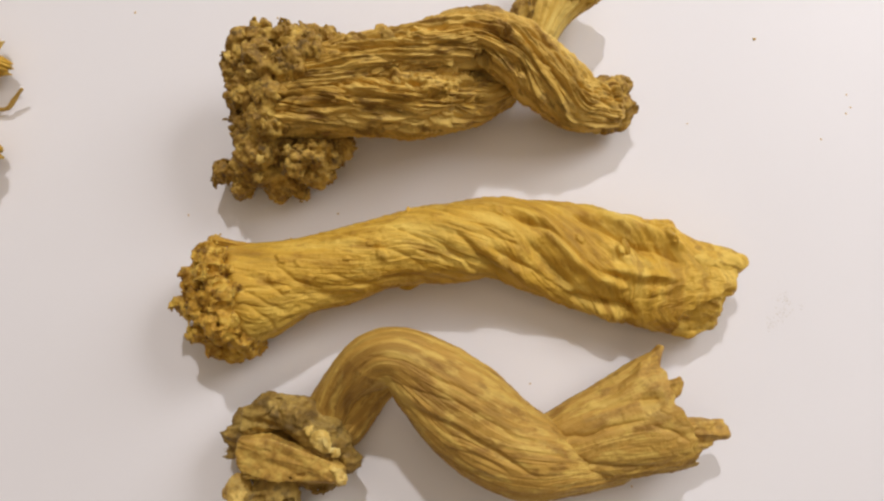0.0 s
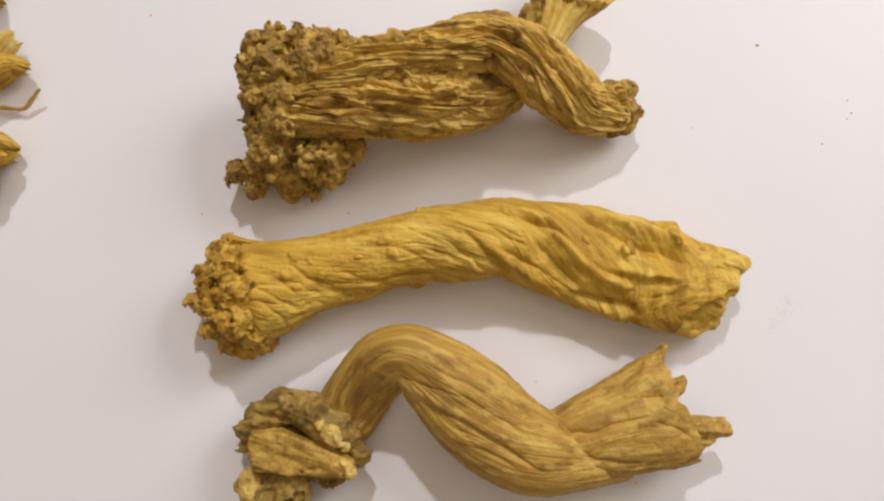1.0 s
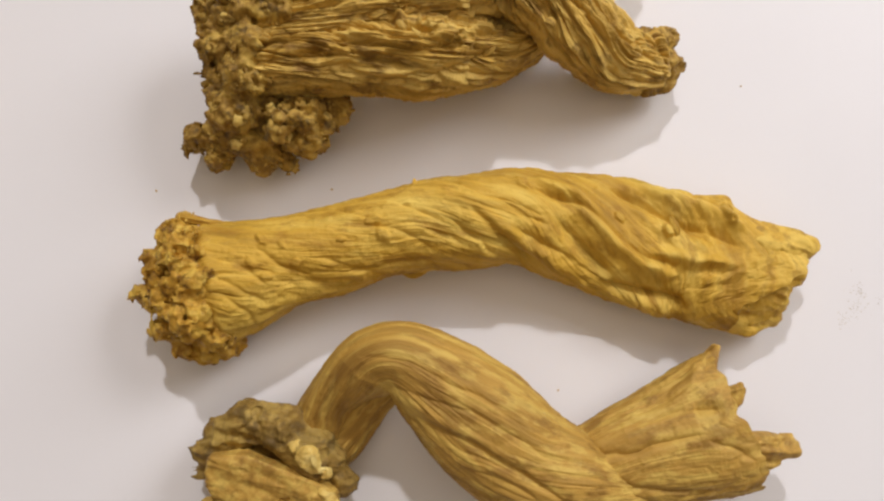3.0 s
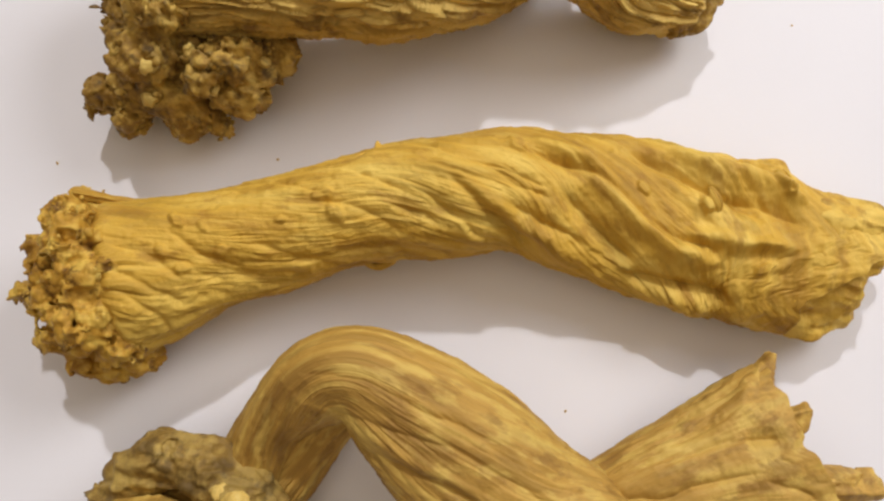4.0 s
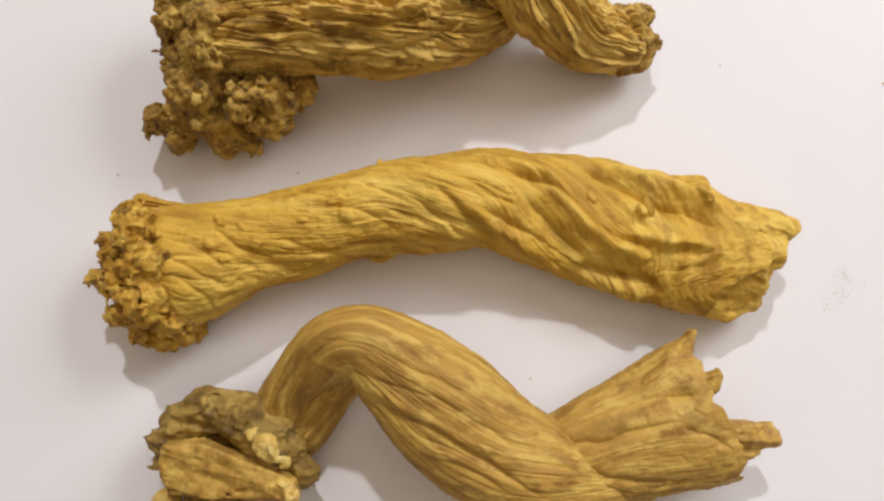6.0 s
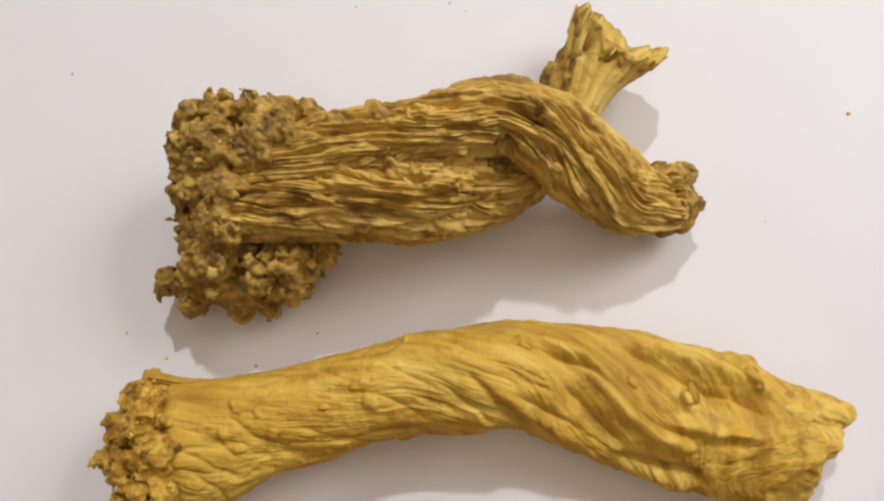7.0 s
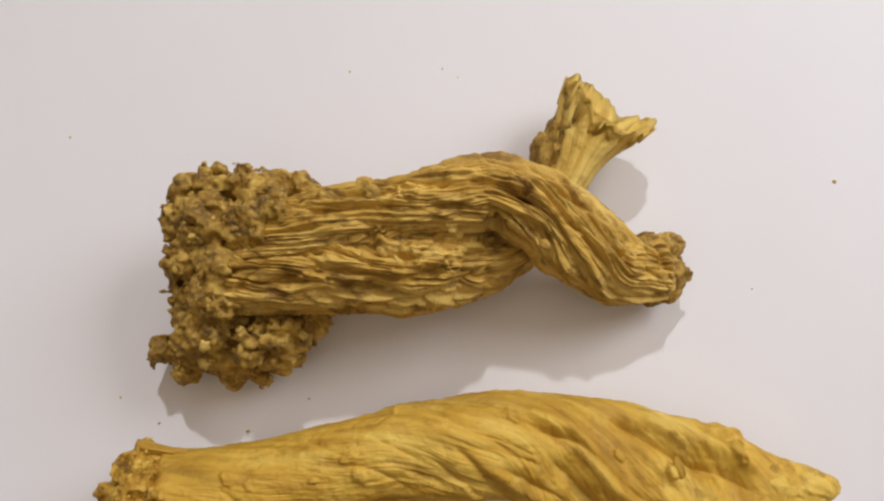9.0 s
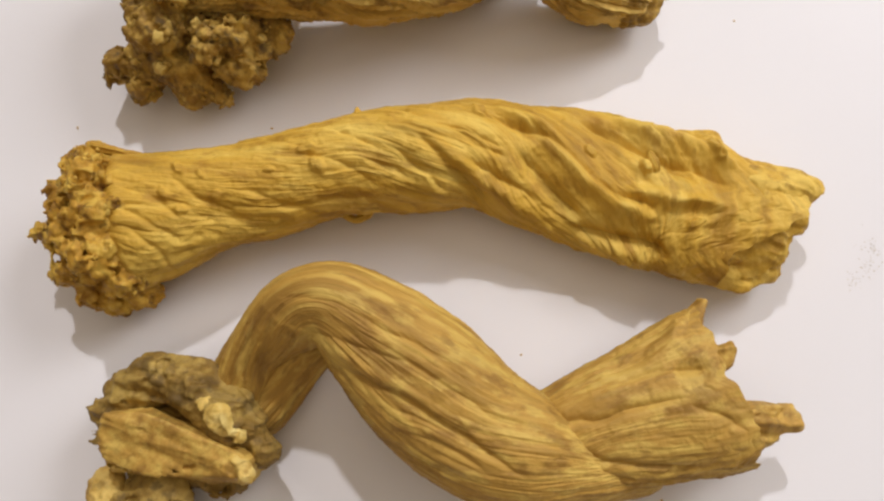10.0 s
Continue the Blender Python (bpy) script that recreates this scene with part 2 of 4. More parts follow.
            wide_m = w * 0.001 * (0.55 + 0.45 * taper)
            shape = np.exp(-(near / wide_m) ** 2) if high_mm > 0 else np.exp(-(near / wide_m) ** 1.25)
            total = total + high_mm * 0.001 * taper * shape
        pos = pos + unit * (total * upper)[..., None]
    if coarse:
        flat = pos.reshape(-1, 3)
        g = field(flat * 210, seed + 62) + 0.8 * field(flat * 430, seed + 63) - 0.35 * np.exp(-(field(flat * 330, seed + 64) / 0.2) ** 2)
        on = smooth(coarse[0], coarse[0] + 0.14, s / length)[:, None]
        pos = pos + unit * (g.reshape(rings, around) * coarse[1] * 0.001 * on)[..., None]
    if ragged or slant or scoop:
        end = np.stack([np.cos(th), np.sin(th), np.full(around, 0.3)], -1) + seed
        tear = ragged * np.clip(0.5 + 0.6 * field(end * 1.3, seed + 5) + 0.3 * field(end * 4, seed + 6) + 0.2 * field(end * 9, seed + 7), 0, 1.4) + slant * (np.clip(np.cos(th) + 0.3, 0, 1) ** 0.8 + 0.4 * np.clip(-np.cos(th), 0, 1)) + scoop * np.clip(np.sin(th), 0, 1)
        pos = pos - tang[:, None, :] * (tear[None, :] * smooth(0.72, 1.0, s / length)[:, None])[..., None]
    grain = np.stack([np.cos(phi) * 0.008, np.sin(phi) * 0.008, S], -1) + seed * 0.13
    if hollow:
        inner, ig = [], []
        mid = pos[-1].mean(axis=0)
        for q in (0.92, 0.84, 0.74, 0.62, 0.48, 0.32, 0.12):
            e = (1 - q) ** 0.6
            ring = np.stack([np.cos(th) * 5 * q, np.sin(th) * 5 * q, np.full(around, q * 9.0)], -1)
            w = 0.16 * field(ring, seed + 8) * (1 - q)
            drop = hollow * (e * 0.8 + 0.35 * field(ring * 1.3, seed + 9) * min(1, (1 - q) * 4))
            inner.append(mid + (pos[-1] - mid) * (q * (1 + w))[:, None] - tang[-1] * drop[:, None])
            ig.append(grain[-1] + np.array([0, 0, e * 0.01]))
        pos = np.concatenate([pos, np.array(inner)])
        grain = np.concatenate([grain, np.array(ig)])
    total = len(pos)
    verts = pos.reshape(-1, 3)
    verts[:, 2] = np.maximum(verts[:, 2], 0.0003)
    a = np.arange(total - 1)[:, None] * around + np.arange(around)[None, :]
    b = np.arange(total - 1)[:, None] * around + (np.arange(around)[None, :] + 1) % around
    faces = np.stack([a, b, b + around, a + around], -1).reshape(-1, 4)
    return put(name, mesh_of(name, verts, faces, grain.reshape(-1, 3), material), parent, label)


def sliver(name, points, material, parent, seed, label="", ends=(0.0006, 0.0006)):
    """A small fibre, flake or curled tip."""
    return strand(name, points, 0.1, [(1.5, 300, 0.2, 0.3), (4, 300, 0.12, 0.3)], material, parent, seed, 70, 32, ends, label=label, lumpy=0.15, rough=0.06)


def ball(level):
    bm = bmesh.new()
    bmesh.ops.create_icosphere(bm, subdivisions=level, radius=1.0)
    v = np.array([w.co[:] for w in bm.verts])
    f = np.array([[w.index for w in p.verts] for p in bm.faces])
    bm.free()
    return v, f


BALLS = {n: ball(n) for n in (2, 3, 4, 5)}


def nodule(level, seed, rough=0.25, warts=0.2):
    """A knobbly ball of radius about 1."""
    v, f = BALLS[level]
    d = rough * field(v * 1.3 + seed * 3.7, seed) + 0.45 * rough * field(v * 2.9 + seed, seed + 1)
    d = d + warts * (1 - np.abs(field(v * 2.4 + seed, seed + 2)) * 2) * 0.5 - warts * np.exp(-(field(v * 2.2 + seed, seed + 3) / 0.16) ** 2)
    if level > 3:
        d = d + 0.09 * field(v * 5.2 + seed, seed + 9) + 0.06 * field(v * 10.3 + seed, seed + 10)
    return v * (1 + d)[:, None], f


def chip(level, seed):
    """A broken, faceted crumb of radius about 1."""
    v, f = BALLS[level]
    cuts = np.random.default_rng(seed).normal(size=(11, 3))
    cuts /= np.linalg.norm(cuts, axis=1)[:, None]
    far = np.random.default_rng(seed + 1).uniform(0.6, 0.95, 11)
    d = np.minimum(1.15, (far / np.maximum(v @ cuts.T, 0.05)).min(axis=1))
    return v * (d + 0.10 * field(v * 3.1 + seed, seed) + 0.09 * field(v * 6.3, seed + 2) + (0.06 * field(v * 11.0, seed + 3) if level > 3 else 0))[:, None], f


def knobs_at(p, seed):
    """Packed round knobs, 1 at their tops and sinking between them; cells of size 1."""
    q = np.floor(p).astype(np.int64)
    near = np.full(len(p), 9.0)
    for a in (-1, 0, 1):
        for b in (-1, 0, 1):
            for c in (-1, 0, 1):
                i, j, k = q[:, 0] + a, q[:, 1] + b, q[:, 2] + c
                gap = (i + 0.5 + 0.42 * hashed(i, j, k, seed) - p[:, 0]) ** 2 + (j + 0.5 + 0.42 * hashed(i, j, k, seed + 1) - p[:, 1]) ** 2
                near = np.minimum(near, gap + (k + 0.5 + 0.42 * hashed(i, j, k, seed + 2) - p[:, 2]) ** 2)
    return 1 - 1.25 * near


def rod_gap(p, rod):
    x0, y0, z0, r0, x1, y1, z1, r1 = rod
    a, b = np.array([x0, y0, z0]), np.array([x1, y1, z1])
    ab = b - a
    t = np.clip((p - a) @ ab / (ab @ ab + 1e-9), 0, 1)
    return np.linalg.norm(p - a - t[:, None] * ab, axis=1) - (r0 + (r1 - r0) * t)


def mass(name, rods, material, parent, label="", cuts=(), planes=(), blend=1.2, knobs=(), folds=(), pits=None, cell=0.28, seed=0, fibre=None):
    """One fused, uneven body in mm from tapered rods (x, y, z, radius, x, y, z, radius), with rods cut out of it; planes (x, y, z, nx, ny, nz) bound a faceted block.
    knobs and folds: (size, height); pits: (size, depth, width); fibre: direction along which folds are drawn out."""
    lo, hi = np.full(3, 1e9), np.full(3, -1e9)
    for r in rods:
        for e in (r[:4], r[4:]):
            lo, hi = np.minimum(lo, np.array(e[:3]) - e[3] - 2.8), np.maximum(hi, np.array(e[:3]) + e[3] + 2.8)
    lo[2] = max(lo[2], 0.2)
    count = np.ceil((hi - lo) / cell).astype(int) + 1
    ax = [lo[k] + cell * np.arange(count[k]) for k in range(3)]
    p = np.stack(np.meshgrid(*ax, indexing="ij"), -1).reshape(-1, 3)
    d = np.full(len(p), 1e3)
    if planes:
        d = np.full(len(p), -1e3)
        for x, y, z, nx, ny, nz in planes:
            n = np.array([nx, ny, nz]) / math.sqrt(nx * nx + ny * ny + nz * nz)
            g = (p - np.array([x, y, z])) @ n
            h = np.clip(0.5 - 0.5 * (d - g) / 0.7, 0, 1)
            d = d * (1 - h) + g * h + 0.7 * h * (1 - h)
    else:
        for r in rods:
            g = rod_gap(p, r)
            h = np.clip(0.5 + 0.5 * (d - g) / blend, 0, 1)
            d = d * (1 - h) + g * h - blend * h * (1 - h)
    band = np.abs(d) < 3.6
    w = p[band]
    off = np.zeros(len(w))
    for n, (size, high) in enumerate(knobs):
        q = w / size + 0.34 * np.stack([field(w / size * 1.6 + 3 * k, seed + 40 + k + 5 * n) for k in range(3)], -1)
        off += high * (knobs_at(q, seed + 11 * n) - 0.35) * np.clip(0.9 + 0.7 * field(w / size / 3, seed + 30 + n), 0.15, 1.5)
    for n, (size, high) in enumerate(folds):
        q = w / size
        if fibre:
            f = np.array(fibre) / np.linalg.norm(fibre)
            q = q - 0.8 * (q @ f)[:, None] * f
        q = q + 0.4 * np.stack([field(q * 0.7 + 9 * k, seed + 60 + k + 5 * n) for k in range(3)], -1)
        off += high * (0.7 - 2 * np.abs(field(q, seed + 80 + n)))
    if pits:
        off -= pits[1] * smooth(pits[2], pits[2] + 0.25, field(w / pits[0], seed + 99))
    d[band] -= off
    for r in cuts:
        d = np.maximum(d, -(rod_gap(p, r) + (0.3 * field(p / 1.1, seed + 77))))
    d = d.reshape(count)
    d[0], d[-1], d[:, 0], d[:, -1], d[:, :, 0], d[:, :, -1] = 1, 1, 1, 1, 1, 1
    inside = d < 0
    total, hits = np.zeros(tuple(count - 1) + (3,)), np.zeros(tuple(count - 1))
    cut = lambda a, i, j, k: a[i:i + count[0] - 1, j:j + count[1] - 1, k:k + count[2] - 1]
    for axis in range(3):
        for u in (0, 1):
            for v in (0, 1):
                o = np.insert([u, v], axis, 0)
                e = np.insert([u, v], axis, 1)
                d0, d1 = cut(d, *o), cut(d, *e)
                on = (d0 < 0) != (d1 < 0)
                t = np.where(on, d0 / np.where(on, d0 - d1, 1), 0)
                for k in range(3):
                    total[..., k] += on * (t if k == axis else o[k])
                hits += on
    index = np.full(hits.shape, -1)
    live = hits > 0
    index[live] = np.arange(live.sum())
    verts = (np.argwhere(live) + total[live] / hits[live][:, None]) * cell + lo
    faces = []
    for axis in range(3):
        a, b = inside.take(range(count[axis] - 1), axis), inside.take(range(1, count[axis]), axis)
        spots = np.argwhere(a != b)
        one, two = [k for k in range(3) if k != axis]
        spots = spots[(spots[:, one] > 0) & (spots[:, two] > 0) & (spots[:, one] < count[one] - 1) & (spots[:, two] < count[two] - 1)]
        flip = a[tuple(spots.T)] != (axis == 1)
        quad = []
        for du, dv in ((0, 0), (1, 0), (1, 1), (0, 1)):
            c = spots.copy()
            c[:, one] -= 1 - du
            c[:, two] -= 1 - dv
            quad.append(index[tuple(c.T)])
        quad = np.stack(quad, -1)
        faces.append(np.where(flip[:, None], quad, quad[:, ::-1]))
    faces = np.concatenate(faces)
    lab = np.arange(len(verts))
    for _ in range(400):
        was = lab.copy()
        np.minimum.at(lab, faces.ravel(), np.repeat(lab[faces].min(axis=1), 4))
        lab = lab[lab]
        if (lab == was).all():
            break
    keep = np.bincount(lab, minlength=len(verts))[lab] > 0.04 * len(verts)
    faces = faces[keep[faces[:, 0]]]
    fresh = np.cumsum(keep) - 1
    verts, faces = verts[keep], fresh[faces]
    verts = verts * 0.001
    verts[:, 2] = np.maximum(verts[:, 2], 0.0003)
    return put(name, mesh_of(name, verts, faces, verts + seed * 0.17, material), parent, label)


def crown(parent, lumps, core, skin, seed, buds, warts, label, size=(0.16, 0.36), grain=(0.07, 0.18), knobs=((3.3, 2.3), (1.6, 0.85)), pits=(3.4, 1.7, 0.18)):
    """The warty head of a root: fused lumps (x, y, z, radius in mm), single buds sunk in them and loose grit."""
    rng = random.Random(seed)
    mass("crown", [(x, y, z, r * 0.82 + 0.6, x, y, z - 0.8, r * 0.82 + 0.5) for x, y, z, r in lumps], core, parent, label, blend=0.8, knobs=knobs, folds=((1.7, 0.42), (0.8, 0.2)), pits=pits, cell=0.26, seed=seed)
    kinds, small = [], []
    for k in range(9):
        v, f = chip(3, seed + 300 + k) if k % 4 else nodule(3, seed + 300 + k, 0.45, 0.4)
        v = v * np.array([rng.uniform(0.7, 1.25), rng.uniform(0.7, 1.25), rng.uniform(0.7, 1.2)])
        v = v + 0.16 * np.stack([field(v * 3.3 + k, seed + 20), field(v * 3.3 + k, seed + 21), field(v * 3.3 + k, seed + 22)], -1)
        kinds.append(mesh_of("bud", v, f, v * 0.002 + k, skin))
        small.append(chip(2, seed + 400 + k))

    def spot(x, y, z, r, out):
        w = Vector((rng.gauss(0, 1), rng.gauss(0, 1), rng.gauss(0.45, 0.9))).normalized()
        return w, Vector((x, y, z)) * 0.001 + w * r * 0.001 * out

    for x, y, z, r in lumps:
        for _ in range(buds):
            w, c = spot(x, y, z, r, rng.uniform(0.84, 1.02))
            q = min(r, 4.2) * rng.uniform(*size) * 0.001
            if c.z < q * 1.5:
                continue
            ob = put("bud", rng.choice(kinds), parent)
            turn = w.to_track_quat("Z", "Y").to_matrix().to_4x4() @ pose(0, 0, 0, rng.uniform(-45, 45), rng.uniform(-45, 45), rng.uniform(0, 360))
            ob.matrix_local = Matrix.Translation(c) @ turn @ Matrix.Diagonal((q, q, q * rng.uniform(0.7, 1.25), 1))
    vs, fs, gs, n = [], [], [], 0
    for x, y, z, r in lumps:
        for _ in range(warts):
            w, c = spot(x, y, z, r, rng.uniform(0.86, 1.04))
            q = min(r, 4.2) * rng.uniform(*grain) * 0.001
            v, f = rng.choice(small)
            turn = np.array(Euler((rng.uniform(0, 6), rng.uniform(0, 6), rng.uniform(0, 6))).to_matrix())
            p = (v * np.array([q, q, q * rng.uniform(0.7, 1.5)])) @ turn.T + np.array(c)
            p[:, 2] = np.maximum(p[:, 2], 0.0003)
            vs.append(p), fs.append(f + n), gs.append(p + rng.uniform(0, 9))
            n += len(p)
    tagged(put("crown_grit", mesh_of("crown_grit", np.concatenate(vs), np.concatenate(fs), np.concatenate(gs), skin), parent), kind="stuff")


def thing(name, label, category, group=""):
    return tagged(new(name), label, category, group)


# ---- the room ----
def slab(name, x0, y0, z0, x1, y1, z1, material, label, category):
    bm = bmesh.new()
    bmesh.ops.create_cube(bm, size=1.0)
    for v in bm.verts:
        v.co = ((x0 + x1) / 2 + v.co.x * (x1 - x0), (y0 + y1) / 2 + v.co.y * (y1 - y0), (z0 + z1) / 2 + v.co.z * (z1 - z0))
    me = bpy.data.meshes.new(name)
    bm.to_mesh(me)
    bm.free()
    me.materials.append(material)
    return tagged(new(name, me), label, category, kind="structure")


slab("tabletop", -0.7, -0.5, -0.03, 0.7, 0.6, 0.0, PAPER, "smooth white paper covered tabletop under dried roots", "tabletop")
slab("floor", -2.2, -2.0, -0.80, 2.2, 2.2, -0.75, FLOOR, "plain brown stone floor of the room", "floor")
slab("ceiling", -2.2, -2.0, 1.80, 2.2, 2.2, 1.85, WALL, "plain off-white plaster ceiling", "ceiling")
slab("wall_north", -2.2, 2.0, -0.75, 2.2, 2.2, 1.80, WALL, "plain off-white plaster wall", "wall")
slab("wall_south", -2.2, -2.2, -0.75, 2.2, -2.0, 1.80, WALL, "plain off-white plaster wall", "wall")
slab("wall_east", 2.0, -2.0, -0.75, 2.2, 2.0, 1.80, WALL, "plain off-white plaster wall", "wall")
slab("wall_west", -2.2, -2.0, -0.75, -2.0, 2.0, 1.80, WALL, "plain off-white plaster wall", "wall")

# ---- the twisted ochre root in the middle ----
root = thing("dried_root", "ochre dried root with twisted folds lying on white paper", "dried root", "dried roots")
OCHRE_SPINE = [(-48.4, 16.2, 10, 12.6, 9.5), (-40.4, 18.6, 9, 10.9, 9), (-31.4, 21.8, 8.5, 8.9, 8.5), (-22.7, 24.0, 8.3, 8.6, 8.2), (-13.9, 26.8, 8.3, 8.2, 8.2),
               (-5.1, 28.9, 8.5, 8.9, 8.3), (3.7, 29.7, 8.8, 9.4, 8.5), (12.6, 30.7, 8.2, 9.4, 7.8), (21.4, 28.7, 7.4, 10.6, 7.0), (30.1, 26.7, 7.0, 12.0, 6.7),
               (38.8, 24.5, 7.0, 12.6, 6.7), (47.4, 22.0, 7.0, 12.8, 6.7), (55.0, 19.0, 7.0, 12.1, 6.7), (60.4, 17.0, 7.0, 11.5, 6.6), (65.8, 15.0, 7.0, 10.6, 6.4)]
OCHRE_GROOVES = [(0.8, -1.5, 12.6, 35.7, 18.2, 33.2, 23.8, 31.1, 27.7, 28, 31.2, 24.4, 35.4, 21.9, 41.6, 20.3), (1.4, -2.2, 19.2, 28.3, 22.4, 24.8, 25.2, 21.7, 28.9, 18.4),
                 (1.2, -2.4, 27.9, 17, 33.4, 15.7, 39.6, 14.4, 45.1, 12.4, 49.5, 10.3), (1.1, -2.0, 29.8, 35.4, 35.5, 32.3, 40, 29.5, 43.8, 27.2, 48.3, 24.7),
                 (1.3, -1.8, 43.1, 28, 47.8, 26.7, 53.8, 23.9), (0.7, -1, 3, 29.9, 6.8, 27.1, 10.8, 24.3, 15, 21.8), (0.8, -1.3, -0.5, 27.8, 2.9, 24.8, 7.3, 22.4),
                 (0.7, -1.1, -4.8, 26.4, -0.2, 24.8, 4.1, 23.3), (0.6, -0.8, 11.6, 26.9, 15.6, 24.4, 19.7, 22.5, 22.6, 20.1), (0.5, -0.6, 7.7, 32.3, 12.4, 29.2, 16.8, 27.6)]
OCHRE_CREASES = [(0.5, -0.6, -0.2, 35.7, 5.3, 33.1, 10.8, 31.5, 15.6, 29.2), (0.6, -0.7, -6.6, 21.6, -3.6, 20.6, 2.5, 20.4), (0.7, -0.6, -24.2, 21.4, -19, 19.6, -13.3, 19),
                 (1, -0.8, -30.2, 18.3, -24.6, 17, -17.6, 17.3), (0.5, -0.5, -22.5, 31.2, -14.6, 28.3), (0.5, -0.4, -15.8, 27.7, -9.5, 25.9, -4.5, 23.7),
                 (0.5, -0.5, -11.3, 31.9, -4.8, 29.1, -0.2, 26.7), (0.6, -0.6, -35.6, 22.9, -31.6, 19.8, -26.6, 18.4), (0.5, -0.5, -43.6, 21.2, -38.2, 19.7, -34.6, 16.7),
                 (0.5, -0.5, -43.8, 18, -38.8, 15.9, -34.3, 13.1), (0.5, -0.5, -40.9, 14.3, -37.2, 11.5, -36, 9.4)]
OCHRE_RIDGES = [(1.7, 2.2, 15.9, 35.9, 22.3, 33, 25.8, 29.2, 29.6, 24.5, 34.7, 20.8, 41.6, 18.2), (1.5, 1.9, 36.5, 35.2, 43, 32.2, 49.8, 29.6, 55, 27.4),
                (1.1, 0.8, 29.7, 15.5, 37.6, 13, 45.5, 10.5), (1.2, 1.5, 35.5, 23.1, 42.5, 21.6, 50.2, 19.8, 54.4, 18.8), (1.0, 1.1, 5.3, 28.9, 10.8, 26, 15.7, 22.6, 19.9, 19.5),
                (0.9, 1.0, 0.6, 24.8, 4.5, 23.4, 7.7, 21.9)]
OCHRE_SCARS = [(-34.7, 24.5, 0.8, 0.7, -50), (-36.5, 20.2, 0.7, 0.6, -60), (-28.5, 20.2, 0.7, 0.6, 10), (-33.9, 17.9, 0.7, 0.6, 20), (-14.8, 28.1, 0.9, 0.7, 15), (-13.0, 25.6, 1.0, 0.6, -40),
               (39.5, 26.9, 0.9, 1.3, -70), (12.5, 35.8, 0.9, 0.7, -30), (-7.6, 36.2, 0.4, 0.8, 60), (51.6, 30.0, 1.2, 1.3, -60), (52.1, 15.5, 1.0, 0.8, 20), (30.5, 29.6, 0.8, 0.6, -40),
               (-20.6, 24.6, 0.5, 0.4, 10), (-31.0, 23.5, 0.6, 0.5, -55)]
strand("body", OCHRE_SPINE, -0.95, [(1.7, 24, 0.04, 0.2), (3.6, 40, 0.026, 0.2), (8, 90, 0.021, 0.24), (17, 150, 0.017, 0.3), (30, 300, 0.011, 0.35)], OCHRE, root, 3, rings=620, around=330,
       ends=(0.005, 0.0), ragged=0.002, hollow=0.004, lines=OCHRE_GROOVES + OCHRE_CREASES + OCHRE_RIDGES, rough=0.14, slant=0.010, ease=1.35, warp=0.35, coarse=(0.66, 0.32), bumps=OCHRE_SCARS)
crown(root, [(-50.6, 25.4, 13, 3.3), (-55.2, 21.3, 11, 2.6), (-48.9, 21.6, 15, 4.1), (-57.5, 14.8, 9, 1.7), (-51.8, 16.1, 13, 3.2), (-46.5, 16.6, 15, 4.3),
             (-52.9, 9.6, 9, 2.9), (-47, 11.0, 14, 3.6), (-50.5, 6.6, 7, 2.7), (-46.7, 5.2, 6, 2.1), (-42.8, 6.4, 6, 2.4), (-44, 9.5, 10, 4.2),
             (-50.8, 28.2, 12, 1.5), (-50.1, 15.7, 9, 7.8)], OCHRE_CORE, OCHRE_BUD, 11, 5, 14, "knobbly crumbling crown", size=(0.12, 0.28), knobs=((2.6, 1.8), (1.3, 0.75)), pits=(2.7, 1.5, 0.18))
mass("torn_end", [(56, 26.6, 8, 3.4, 63, 25.0, 9, 2.2), (63, 25.0, 9, 2.2, 67.0, 24.9, 9.6, 1.3), (58, 22, 8.5, 4.4, 64.6, 20.2, 8.5, 2.2), (54, 18.0, 8, 5.0, 59.4, 16.0, 7, 3.4), (50, 14.2, 6.5, 4.2, 55.2, 11.4, 5.2, 3.0), (57, 14, 5, 3.4, 60, 12.6, 4.5, 2.4)],
     OCHRE, root, "blunt crumpled end", blend=3.0, knobs=((5.0, 0.5),), folds=((4.2, 0.7), (1.8, 0.4), (0.8, 0.15)), fibre=(1, -0.3, 0), seed=12)
mass("bark_ridge", [(46, 33.0, 9.6, 1.6, 49.6, 32.2, 10.6, 1.6), (49.6, 32.2, 10.6, 1.6, 51.4, 33.0, 10.6, 0.9), (51.0, 32.4, 10.2, 1.2, 54.5, 29.0, 9.4, 1.3)], OCHRE, root, "raised torn bark edge", blend=1.6, folds=((2.4, 0.4), (1.0, 0.2)), fibre=(1, -0.3, 0), seed=13)
sliver("bark_flake", [(41.0, 25.8, 12.8, 0.5, 0.5), (40.6, 27.0, 13.6, 0.9, 0.6), (40.2, 28.3, 13.8, 0.8, 0.5), (39.9, 29.6, 13.2, 0.3, 0.4)], OCHRE, root, 140, "upright flake of bark")
sliver("bark_strip", [(-51.8, 29.6, 13, 1.0, 1.2), (-46.1, 28.6, 12, 0.8, 1), (-39.8, 27.9, 10.5, 0.7, 0.8), (-35.6, 27.8, 10, 0.5, 0.6)], OCHRE_CORE, root, 5, "loose dark bark strip")
sliver("rootlet", [(-10.6, 20.4, 6, 0.5, 0.5), (-8.2, 19.6, 5, 0.7, 0.7), (-6.2, 20.5, 5, 0.8, 0.7), (-5.4, 21.5, 6, 0.7, 0.7)], OCHRE, root, 6, "hooked rootlet stub")

